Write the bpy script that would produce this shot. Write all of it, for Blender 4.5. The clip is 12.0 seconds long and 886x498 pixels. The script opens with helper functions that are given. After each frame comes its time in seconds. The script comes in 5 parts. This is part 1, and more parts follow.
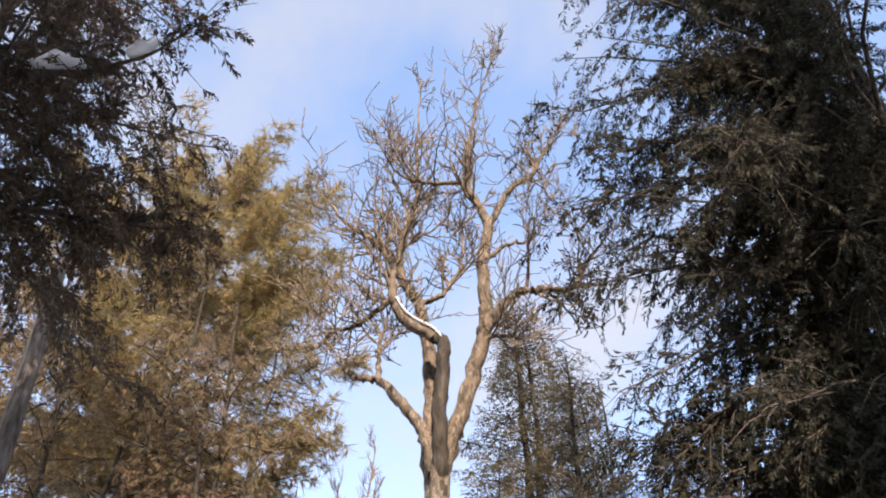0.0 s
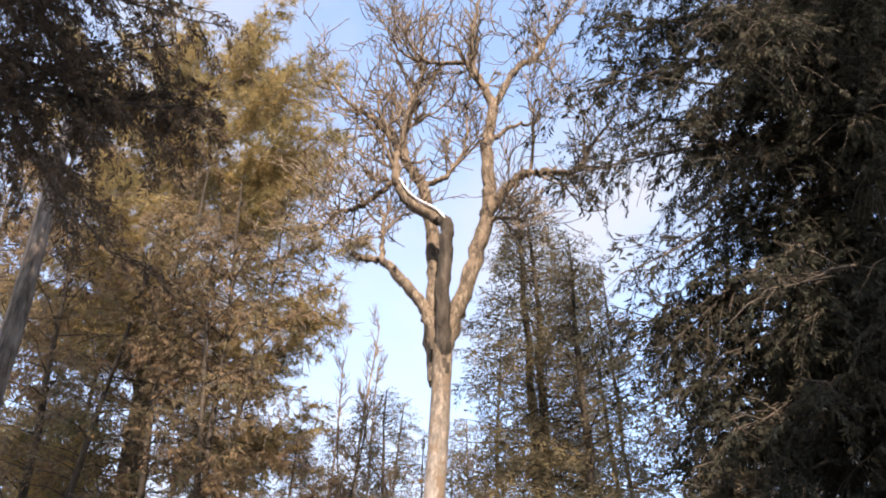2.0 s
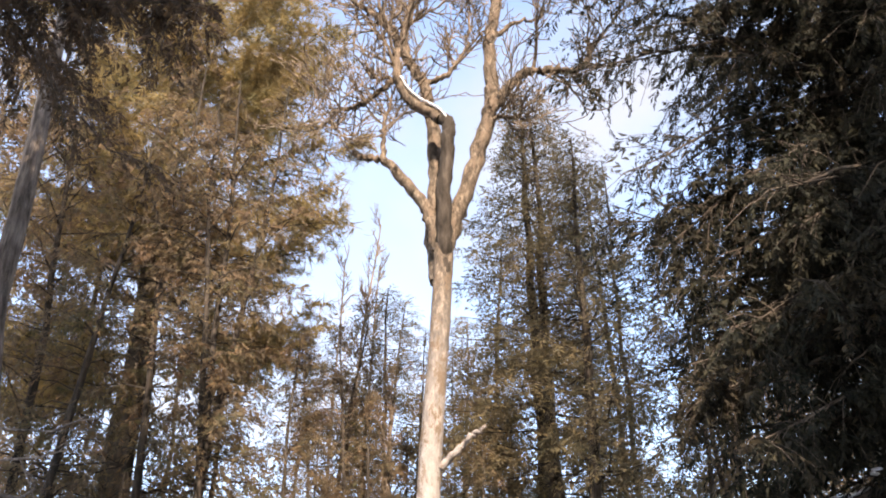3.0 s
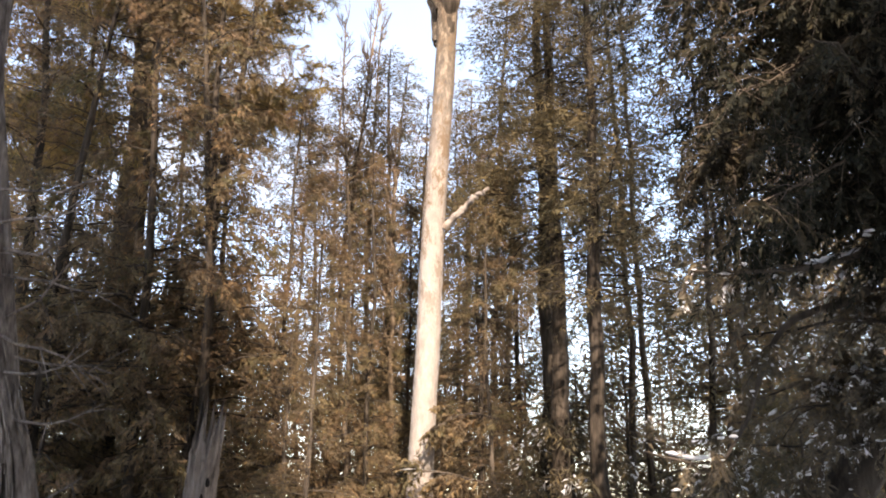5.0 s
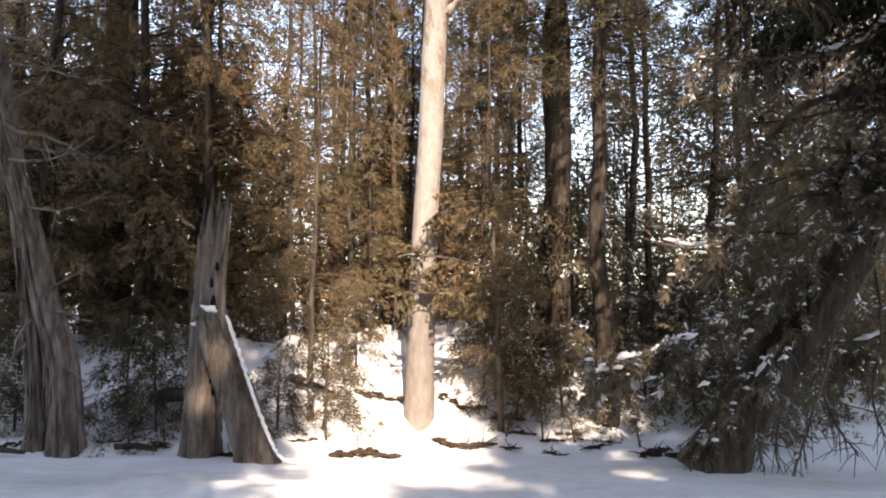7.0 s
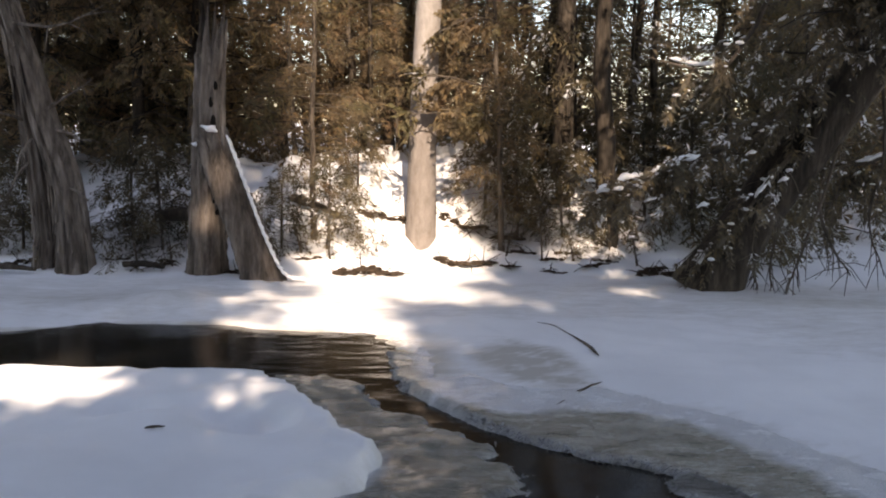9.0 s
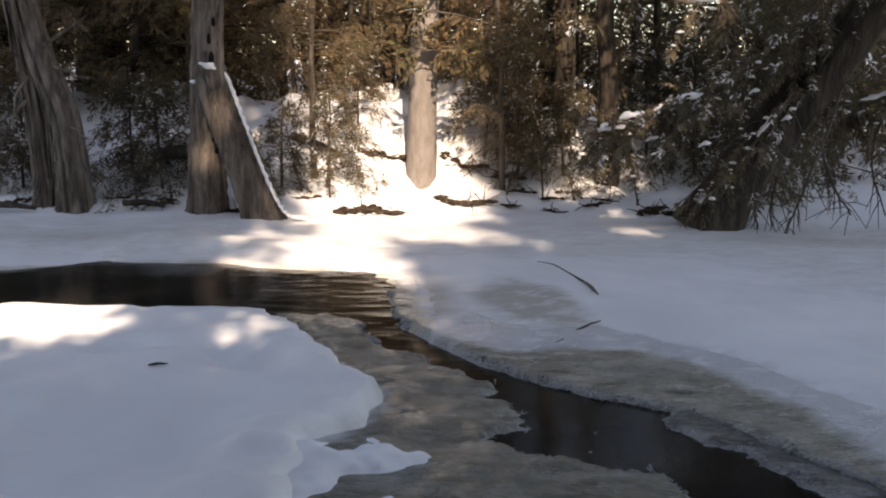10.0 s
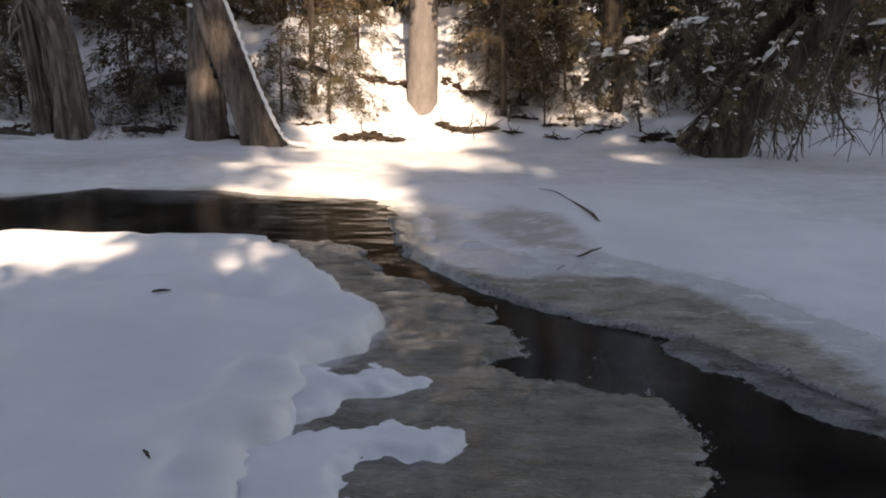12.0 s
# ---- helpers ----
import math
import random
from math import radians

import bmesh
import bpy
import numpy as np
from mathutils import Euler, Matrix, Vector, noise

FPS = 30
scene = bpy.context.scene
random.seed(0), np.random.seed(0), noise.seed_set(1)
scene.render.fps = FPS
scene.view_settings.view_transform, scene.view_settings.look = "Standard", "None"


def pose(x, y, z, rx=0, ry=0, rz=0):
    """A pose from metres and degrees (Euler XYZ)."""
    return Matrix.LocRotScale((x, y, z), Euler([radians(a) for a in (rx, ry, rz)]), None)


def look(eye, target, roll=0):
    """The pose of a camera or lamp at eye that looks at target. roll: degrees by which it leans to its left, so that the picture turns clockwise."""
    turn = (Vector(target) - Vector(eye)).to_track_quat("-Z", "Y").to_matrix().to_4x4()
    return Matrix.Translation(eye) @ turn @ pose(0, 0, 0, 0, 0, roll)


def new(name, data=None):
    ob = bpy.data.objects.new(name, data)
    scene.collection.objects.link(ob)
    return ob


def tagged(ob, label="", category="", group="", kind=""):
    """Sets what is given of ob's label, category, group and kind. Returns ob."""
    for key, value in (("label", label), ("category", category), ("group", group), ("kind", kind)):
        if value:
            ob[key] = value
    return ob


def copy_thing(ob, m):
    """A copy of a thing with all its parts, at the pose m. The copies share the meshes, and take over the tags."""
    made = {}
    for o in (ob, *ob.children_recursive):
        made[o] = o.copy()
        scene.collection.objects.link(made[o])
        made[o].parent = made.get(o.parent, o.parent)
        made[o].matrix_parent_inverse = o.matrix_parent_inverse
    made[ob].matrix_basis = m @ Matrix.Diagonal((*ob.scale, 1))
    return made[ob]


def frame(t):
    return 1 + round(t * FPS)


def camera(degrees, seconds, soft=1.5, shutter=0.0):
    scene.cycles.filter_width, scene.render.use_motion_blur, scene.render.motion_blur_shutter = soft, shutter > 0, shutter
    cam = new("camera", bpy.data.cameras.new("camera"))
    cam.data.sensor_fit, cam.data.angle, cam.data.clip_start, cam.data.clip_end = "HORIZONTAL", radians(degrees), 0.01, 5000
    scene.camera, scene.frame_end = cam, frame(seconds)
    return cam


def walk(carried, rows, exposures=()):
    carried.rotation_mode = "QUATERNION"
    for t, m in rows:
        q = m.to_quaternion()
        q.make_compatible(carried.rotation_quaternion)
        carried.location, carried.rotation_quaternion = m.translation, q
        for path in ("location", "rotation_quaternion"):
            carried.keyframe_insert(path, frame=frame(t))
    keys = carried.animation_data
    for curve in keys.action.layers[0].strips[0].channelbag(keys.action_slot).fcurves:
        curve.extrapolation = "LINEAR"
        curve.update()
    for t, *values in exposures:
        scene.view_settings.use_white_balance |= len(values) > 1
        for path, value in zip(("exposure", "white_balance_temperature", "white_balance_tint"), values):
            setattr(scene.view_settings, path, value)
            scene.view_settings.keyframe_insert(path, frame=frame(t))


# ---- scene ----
# ---- camera ----
cam = camera(50.83, 12.0, soft=2.0)


def view(tilt, turn, lean):
    """A standing camera, 1.6 m over the ice: tilt up, turn to the right, lean."""
    return pose(0, 0, 1.6, 90 + tilt, 0, -turn) @ pose(0, 0, 0, 0, 0, -lean)


walk(cam, [
    (0.0, view(44.2, 0.0, 0.9)), (0.5, view(43.178, -0.164, 0.582)), (1.0, view(41.485, -0.254, 0.437)),
    (1.5, view(39.412, -0.333, 0.303)), (2.0, view(36.952, -0.382, 0.207)), (2.5, view(34.046, -0.438, 0.055)),
    (3.0, view(30.785, -0.493, 0.001)), (5.0, view(16.295, -0.693, -0.226)), (5.5, view(12.748, -0.729, -0.207)),
    (6.0, view(9.469, -0.765, -0.261)), (6.5, view(6.302, -0.778, -0.317)), (7.0, view(3.341, -0.796, -0.369)),
    (9.0, view(-7.644, -0.805, -0.534)), (9.5, view(-9.671, -0.805, -0.571)), (10.0, view(-11.385, -0.799, -0.605)),
    (10.5, view(-12.934, -0.807, -0.623)), (11.0, view(-14.178, -0.814, -0.616)), (11.5, view(-15.109, -0.818, -0.61)),
    (12.0, view(-15.862, -0.827, -0.613)),
], exposures=[(0.0, 1.3, 7900, 16.5), (2.5, 1.5, 8150, 17), (5.5, 1.6, 8750, 18), (7.0, 1.43, 8750, 18), (9.5, 0.95, 9000, 18), (12.0, 0.8, 9400, 19)])

# ---- world and sun ----
SUN_AZ, SUN_EL = 8.0, 38.0  # degrees right of straight behind the camera, and up
world = bpy.data.worlds.new("winter_sky")
scene.world = world
world.use_nodes = True
wn, wl = world.node_tree.nodes, world.node_tree.links
wn.clear()
w_out, w_bg = wn.new("ShaderNodeOutputWorld"), wn.new("ShaderNodeBackground")
w_sky = wn.new("ShaderNodeTexSky")
w_sky.sky_type, w_sky.sun_disc = "NISHITA", False
w_sky.dust_density, w_sky.ozone_density = 0.4, 3.0
w_sky.sun_elevation, w_sky.sun_rotation = radians(SUN_EL), radians(180 - SUN_AZ)
w_co, w_map = wn.new("ShaderNodeTexCoord"), wn.new("ShaderNodeMapping")
w_map.inputs["Scale"].default_value = (1.6, 1.1, 2.0)
w_map.inputs["Location"].default_value = (0.35, 0.2, 0.1)
w_noise, w_ramp, w_mix = wn.new("ShaderNodeTexNoise"), wn.new("ShaderNodeValToRGB"), wn.new("ShaderNodeMixRGB")
w_noise.inputs["Scale"].default_value, w_noise.inputs["Detail"].default_value = 2.0, 7
w_noise.inputs["Roughness"].default_value = 0.5
w_ramp.color_ramp.elements[0].position, w_ramp.color_ramp.elements[1].position = 0.45, 0.78
w_mix.inputs[2].default_value = (2.42, 2.64, 3.0, 1)
wl.new(w_co.outputs["Generated"], w_map.inputs[0])
wl.new(w_map.outputs[0], w_noise.inputs["Vector"])
wl.new(w_noise.outputs["Fac"], w_ramp.inputs[0])
wl.new(w_ramp.outputs[0], w_mix.inputs[0])
w_gain = wn.new("ShaderNodeMixRGB")
w_gain.blend_type, w_gain.inputs[0].default_value, w_gain.inputs[2].default_value = "MULTIPLY", 1.0, (1.7, 1.7, 1.7, 1)
wl.new(w_sky.outputs[0], w_gain.inputs[1])
wl.new(w_gain.outputs[0], w_mix.inputs[1])
wl.new(w_mix.outputs[0], w_bg.inputs[0])
w_bg.inputs[1].default_value = 0.135
wl.new(w_bg.outputs[0], w_out.inputs[0])

sun_data = bpy.data.lights.new("sun", "SUN")
sun_data.energy, sun_data.angle, sun_data.color = 4.7, radians(0.53), (1.0, 0.955, 0.915)
sun = new("sun", sun_data)
SUN_DIR = Vector((math.sin(radians(SUN_AZ)) * math.cos(radians(SUN_EL)),
                  -math.cos(radians(SUN_AZ)) * math.cos(radians(SUN_EL)), math.sin(radians(SUN_EL))))
sun.matrix_world = look(SUN_DIR * 60, (0, 0, 0))


# ---- materials ----
def mat_base(name, rough=0.8, spec=0.3):
    m = bpy.data.materials.new(name)
    m.use_nodes = True
    nt = m.node_tree
    b = nt.nodes["Principled BSDF"]
    b.inputs["Roughness"].default_value = rough
    b.inputs["Specular IOR Level"].default_value = spec
    return m, nt, b


def ramp_node(nt, src, stops):
    r = nt.nodes.new("ShaderNodeValToRGB")
    while len(r.color_ramp.elements) < len(stops):
        r.color_ramp.elements.new(0.5)
    for e, (p, c) in zip(r.color_ramp.elements, stops):
        e.position, e.color = p, (*c, 1)
    nt.links.new(src, r.inputs[0])
    return r.outputs[0]


def noise_node(nt, scale, detail=4, stretch=(1, 1, 1), rough=0.55, kind="Object"):
    co, mp, n = (nt.nodes.new(k) for k in ("ShaderNodeTexCoord", "ShaderNodeMapping", "ShaderNodeTexNoise"))
    mp.inputs["Scale"].default_value = stretch
    n.inputs["Scale"].default_value, n.inputs["Detail"].default_value, n.inputs["Roughness"].default_value = scale, detail, rough
    nt.links.new(co.outputs[kind], mp.inputs[0])
    nt.links.new(mp.outputs[0], n.inputs["Vector"])
    return n.outputs["Fac"]


def mix_node(nt, fac, a, b, mode="MIX"):
    x = nt.nodes.new("ShaderNodeMixRGB")
    x.blend_type = mode
    for sock, v in ((x.inputs[0], fac), (x.inputs[1], a), (x.inputs[2], b)):
        if hasattr(v, "is_linked"):
            nt.links.new(v, sock)
        else:
            sock.default_value = (*v, 1) if isinstance(v, tuple) else v
    return x.outputs[0]


def bump(nt, b, src, strength, dist):
    n = nt.nodes.new("ShaderNodeBump")
    n.inputs["Strength"].default_value, n.inputs["Distance"].default_value = strength, dist
    nt.links.new(src, n.inputs["Height"])
    nt.links.new(n.outputs[0], b.inputs["Normal"])


def bark(name, dark, mid, light, scale=6, blotch=0.0):
    m, nt, b = mat_base(name, 0.9, 0.2)
    grain = noise_node(nt, scale, 6, (1, 1, 0.16), 0.65)
    col = ramp_node(nt, grain, [(0.3, dark), (0.5, mid), (0.72, light)])
    big = ramp_node(nt, noise_node(nt, 1.7, 3, (1, 1, 0.5)), [(0.35, (0.62, 0.6, 0.58)), (0.65, (1, 1, 1))])
    col = mix_node(nt, 1.0, col, big, "MULTIPLY")
    if blotch:
        patch = ramp_node(nt, noise_node(nt, 3.2, 5, (1, 1, 0.55), 0.7), [(0.56, (0, 0, 0)), (0.62, (1, 1, 1))])
        col = mix_node(nt, patch, col, dark)
    nt.links.new(col, b.inputs["Base Color"])
    bump(nt, b, grain, 0.9, 0.03)
    return m


def foliage(name, a, b2, c, glow=0.35, dusted=0.0):
    m, nt, b = mat_base(name, 0.75, 0.12)
    geo = nt.nodes.new("ShaderNodeNewGeometry")
    big = noise_node(nt, 1.1, 3)
    col = ramp_node(nt, big, [(0.3, a), (0.5, b2), (0.7, c)])
    var = ramp_node(nt, geo.outputs["Random Per Island"], [(0.0, (0.7, 0.7, 0.74)), (0.6, (1, 1, 1)), (1.0, (1.35, 1.2, 0.95))])
    col = mix_node(nt, 1.0, col, var, "MULTIPLY")
    if dusted:  # snow caught on the flat of the sprays, in patches
        lie = ramp_node(nt, noise_node(nt, 4.5, 3), [(0.66 - dusted * 0.2, (0, 0, 0)), (0.7 - dusted * 0.2, (1, 1, 1))])
        some = ramp_node(nt, geo.outputs["Random Per Island"], [(0.2, (0, 0, 0)), (0.25, (1, 1, 1))])
        col = mix_node(nt, mix_node(nt, 1.0, lie, some, "MULTIPLY"), col, (0.8, 0.81, 0.83))
    nt.links.new(col, b.inputs["Base Color"])
    tr, mx = nt.nodes.new("ShaderNodeBsdfTranslucent"), nt.nodes.new("ShaderNodeMixShader")
    nt.links.new(col, tr.inputs[0])
    mx.inputs[0].default_value = glow
    nt.links.new(b.outputs[0], mx.inputs[1])
    nt.links.new(tr.outputs[0], mx.inputs[2])
    nt.links.new(mx.outputs[0], nt.nodes["Material Output"].inputs[0])
    return m


def snow(name, tint=(0.85, 0.85, 0.865), stained=False):
    m, nt, b = mat_base(name, 0.55, 0.35)
    fine = noise_node(nt, 60, 5, (1, 1, 1), 0.7)
    wide = noise_node(nt, 1.3, 4)
    col = ramp_node(nt, wide, [(0.3, tuple(v * 0.9 for v in tint)), (0.6, tint)])
    if stained:  # melt-water has soaked the snow grey-tan beside the water and the shore
        at = nt.nodes.new("ShaderNodeAttribute")
        at.attribute_name = "soaked"
        add = nt.nodes.new("ShaderNodeMath")
        add.operation = "MULTIPLY_ADD"
        add.inputs[1].default_value = 0.75
        nt.links.new(noise_node(nt, 3.4, 7, (1, 2.4, 1), 0.72), add.inputs[0])
        half = nt.nodes.new("ShaderNodeMath")
        half.operation, half.inputs[1].default_value = "MULTIPLY", 0.72
        nt.links.new(at.outputs["Fac"], half.inputs[0])
        nt.links.new(half.outputs[0], add.inputs[2])
        fac = ramp_node(nt, add.outputs[0], [(0.5, (0, 0, 0)), (0.95, (0.8,) * 3)])
        col = mix_node(nt, fac, col, (0.37, 0.335, 0.28))
    nt.links.new(col, b.inputs["Base Color"])
    b.inputs["Subsurface Weight"].default_value = 0.0
    bump(nt, b, mix_node(nt, 0.75, fine, noise_node(nt, 9, 3)), 0.25, 0.02)
    return m


def aging_bark(name):
    """Pale smooth bark low on the trunk that turns grey, darker and rougher higher up."""
    m, nt, b = mat_base(name, 0.9, 0.2)
    grain = noise_node(nt, 15, 7, (1, 1, 0.4), 0.75)
    low = ramp_node(nt, grain, [(0.25, (0.22, 0.195, 0.178)), (0.48, (0.33, 0.3, 0.28)), (0.75, (0.44, 0.405, 0.385))])
    high = ramp_node(nt, grain, [(0.36, (0.03, 0.024, 0.018)), (0.52, (0.13, 0.1, 0.074)), (0.66, (0.35, 0.275, 0.205))])
    co, sep, rng_n = (nt.nodes.new(k) for k in ("ShaderNodeTexCoord", "ShaderNodeSeparateXYZ", "ShaderNodeMapRange"))
    nt.links.new(co.outputs["Object"], sep.inputs[0])
    nt.links.new(sep.outputs["Z"], rng_n.inputs[0])
    rng_n.inputs[1].default_value, rng_n.inputs[2].default_value = 4.5, 8.0
    col = mix_node(nt, rng_n.outputs[0], low, high)
    foot = nt.nodes.new("ShaderNodeMapRange")  # the darker foot of the trunk
    ragged = nt.nodes.new("ShaderNodeMath")
    ragged.operation, ragged.inputs[1].default_value = "MULTIPLY_ADD", 0.9
    nt.links.new(noise_node(nt, 7, 3), ragged.inputs[0])
    nt.links.new(sep.outputs["Z"], ragged.inputs[2])
    nt.links.new(ragged.outputs[0], foot.inputs[0])
    foot.inputs[1].default_value, foot.inputs[2].default_value, foot.inputs[3].default_value, foot.inputs[4].default_value = 2.2, 2.7, 1.0, 0.0
    col = mix_node(nt, foot.outputs[0], col, mix_node(nt, 1.0, col, (0.66, 0.63, 0.61), "MULTIPLY"))
    # dark patches: flaking bark, plus leaf shadows put into the colour
    patch = ramp_node(nt, noise_node(nt, 6, 7, (1, 1, 0.5), 0.8), [(0.51, (0, 0, 0)), (0.56, (1, 1, 1))])
    flaky = nt.nodes.new("ShaderNodeMapRange")
    nt.links.new(sep.outputs["Z"], flaky.inputs[0])
    flaky.inputs[1].default_value, flaky.inputs[2].default_value, flaky.inputs[3].default_value = 3.2, 5.5, 0.12
    col = mix_node(nt, mix_node(nt, 1.0, patch, flaky.outputs[0], "MULTIPLY"), col, (0.17, 0.125, 0.09))
    nt.links.new(col, b.inputs["Base Color"])
    bump(nt, b, grain, 0.9, 0.03)
    return m


SNOW = snow("fresh_snow")
SNOW_GROUND = snow("settled_snow", (0.79, 0.79, 0.803), stained=True)
BARK_MAIN = aging_bark("pale_tan_bark")
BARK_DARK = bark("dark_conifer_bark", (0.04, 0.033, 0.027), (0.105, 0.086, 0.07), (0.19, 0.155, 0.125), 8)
BARK_GREY = bark("grey_cedar_bark", (0.045, 0.037, 0.03), (0.13, 0.105, 0.084), (0.24, 0.2, 0.16), 10)
DEAD_WOOD = bark("weathered_dead_wood", (0.034, 0.028, 0.024), (0.175, 0.145, 0.125), (0.34, 0.29, 0.255), 13)
TWIG = bark("tan_twig_bark", (0.06, 0.045, 0.033), (0.19, 0.145, 0.105), (0.4, 0.31, 0.23), 9)
DEEP_BARK = bark("deep_dark_bark", (0.02, 0.016, 0.013), (0.055, 0.045, 0.036), (0.12, 0.098, 0.08), 14)
CEDAR = foliage("winter_cedar_leaf", (0.19, 0.124, 0.082), (0.18, 0.138, 0.09), (0.12, 0.116, 0.064), 0.42)
# dark green leaf, lowered further so the crown's shade is in its colour
CEDAR_DARK = foliage("shade_dark_cedar_leaf", (0.027, 0.03, 0.023), (0.034, 0.034, 0.025), (0.05, 0.042, 0.03), 0.22)
CEDAR_RUST = foliage("rust_tinged_cedar_leaf", (0.07, 0.05, 0.036), (0.09, 0.064, 0.045), (0.062, 0.05, 0.036), 0.25)
PINE = foliage("pine_needle", (0.235, 0.175, 0.085), (0.29, 0.22, 0.105), (0.18, 0.155, 0.078), 0.4)
SPRUCE = foliage("spruce_needle", (0.105, 0.098, 0.062), (0.15, 0.127, 0.08), (0.19, 0.147, 0.09), 0.42)
FIR_SNOWY = foliage("snow_dusted_fir_needle", (0.08, 0.075, 0.052), (0.125, 0.108, 0.074), (0.16, 0.127, 0.08), 0.35, 0.36)
# snow-dusted; the leaf tone is also raised for light off the snow
CEDAR_SNOW_LIT = foliage("snow_dusted_lit_cedar_leaf", (0.115, 0.105, 0.08), (0.15, 0.13, 0.098), (0.185, 0.15, 0.108), 0.35, 0.4)
SOIL = bark("frozen_bank_soil", (0.02, 0.015, 0.011), (0.06, 0.043, 0.031), (0.12, 0.085, 0.06), 14)


def water_material():
    m, nt, b = mat_base("black_stream_water", 0.06, 0.5)
    b.inputs["IOR"].default_value = 1.33
    col = ramp_node(nt, noise_node(nt, 1.4, 3, (1, 2.2, 1)), [(0.35, (0.006, 0.0055, 0.005)), (0.7, (0.022, 0.02, 0.016))])
    nt.links.new(col, b.inputs["Base Color"])
    bump(nt, b, noise_node(nt, 7, 5, (1, 4.5, 1), 0.55), 0.07, 0.04)
    return m


def ice_material(name, a, b2, c, crust=None, streaks=1.0):
    """Wet ice; crust: how far in from the bank's edge snow has drifted over it."""
    m, nt, b = mat_base(name, 0.28, 0.5)
    n1 = noise_node(nt, 3.0, 6, (1, 1.7 * streaks, 1), 0.62)
    col = ramp_node(nt, n1, [(0.32, a), (0.5, b2), (0.7, c)])
    fleck = ramp_node(nt, noise_node(nt, 26, 5, (1, 1.8 * streaks, 1), 0.7), [(0.36, (0.62, 0.6, 0.57)), (0.5, (1, 1, 1)), (0.66, (1.35, 1.35, 1.36))])
    col = mix_node(nt, 0.8, col, fleck, "MULTIPLY")
    wet = noise_node(nt, 5, 4, (1, 1.6, 1))
    if crust is not None:
        def reach(attr, amount):
            at, wob = nt.nodes.new("ShaderNodeAttribute"), nt.nodes.new("ShaderNodeMath")
            at.attribute_name = attr
            wob.operation = "MULTIPLY_ADD"
            wob.inputs[1].default_value = amount
            nt.links.new(noise_node(nt, 3.5, 7, (1, 1.8, 1), 0.72), wob.inputs[0])
            nt.links.new(at.outputs["Fac"], wob.inputs[2])
            lift = nt.nodes.new("ShaderNodeMath")
            lift.inputs[1].default_value = 0.5 - amount / 2
            nt.links.new(wob.outputs[0], lift.inputs[0])
            return lift.outputs[0]
        land = ramp_node(nt, reach("bank", -0.3), [(0.5 + crust - 0.12, (1, 1, 1)), (0.5 + crust, (0, 0, 0))])
        col = mix_node(nt, land, col, (0.76, 0.76, 0.775))
        rim = ramp_node(nt, reach("inland", 0.12), [(0.5, (0.7,) * 3), (0.56, (0.0,) * 3)])
        col = mix_node(nt, rim, col, (0.5, 0.5, 0.505))
    nt.links.new(col, b.inputs["Base Color"])
    nt.links.new(ramp_node(nt, wet, [(0.4, (0.07,) * 3), (0.65, (0.38,) * 3)]), b.inputs["Roughness"])
    bump(nt, b, mix_node(nt, 0.5, noise_node(nt, 10, 6, (1, 1.6 * streaks, 1), 0.65), noise_node(nt, 34, 4, (1, 1.6 * streaks, 1), 0.6)), 1.0, 0.05)
    return m


WATER = water_material()
ICE = ice_material("wet_grey_ice", (0.155, 0.144, 0.115), (0.27, 0.252, 0.208), (0.41, 0.392, 0.34), 0.03, 2.0)
ICE_PALE = ice_material("tan_grey_ice", (0.19, 0.175, 0.138), (0.36, 0.336, 0.278), (0.5, 0.475, 0.415), 0.05, 1.4)
ICE_LOW = ice_material("dark_rough_ice", (0.06, 0.057, 0.05), (0.16, 0.155, 0.143), (0.33, 0.33, 0.325), -0.3, 1.6)
ICE_RIM = ice_material("white_rim_ice", (0.22, 0.22, 0.22), (0.38, 0.38, 0.38), (0.56, 0.57, 0.585))


# ---- mesh helpers ----
class Soup:
    """Collects vertices and faces, then becomes one mesh."""

    def __init__(self):
        self.v, self.f, self.n = [], {3: [], 4: []}, 0

    def add(self, v, f):
        v, f = np.asarray(v, float).reshape(-1, 3), np.asarray(f, int)
        if len(f):
            self.f[f.shape[1]].append(f + self.n)
            self.v.append(v)
            self.n += len(v)

    def mesh(self, name, material, smooth=True):
        me = bpy.data.meshes.new(name)
        v = np.concatenate(self.v)
        fs = [np.concatenate(self.f[k]) for k in (3, 4) if self.f[k]]
        sizes = np.concatenate([np.full(len(f), f.shape[1]) for f in fs])
        loops = np.concatenate([f.ravel() for f in fs])
        me.vertices.add(len(v))
        me.vertices.foreach_set("co", v.astype(np.float32).ravel())
        me.loops.add(len(loops))
        me.loops.foreach_set("vertex_index", loops.astype(np.int32))
        me.polygons.add(len(sizes))
        me.polygons.foreach_set("loop_start", np.concatenate([[0], np.cumsum(sizes)[:-1]]).astype(np.int32))
        me.polygons.foreach_set("use_smooth", np.full(len(sizes), smooth))
        me.update(calc_edges=True)
        me.materials.append(material)
        return me


def part(name, me, parent, label=""):
    ob = new(name, me)
    ob.parent = parent
    return tagged(ob, label)


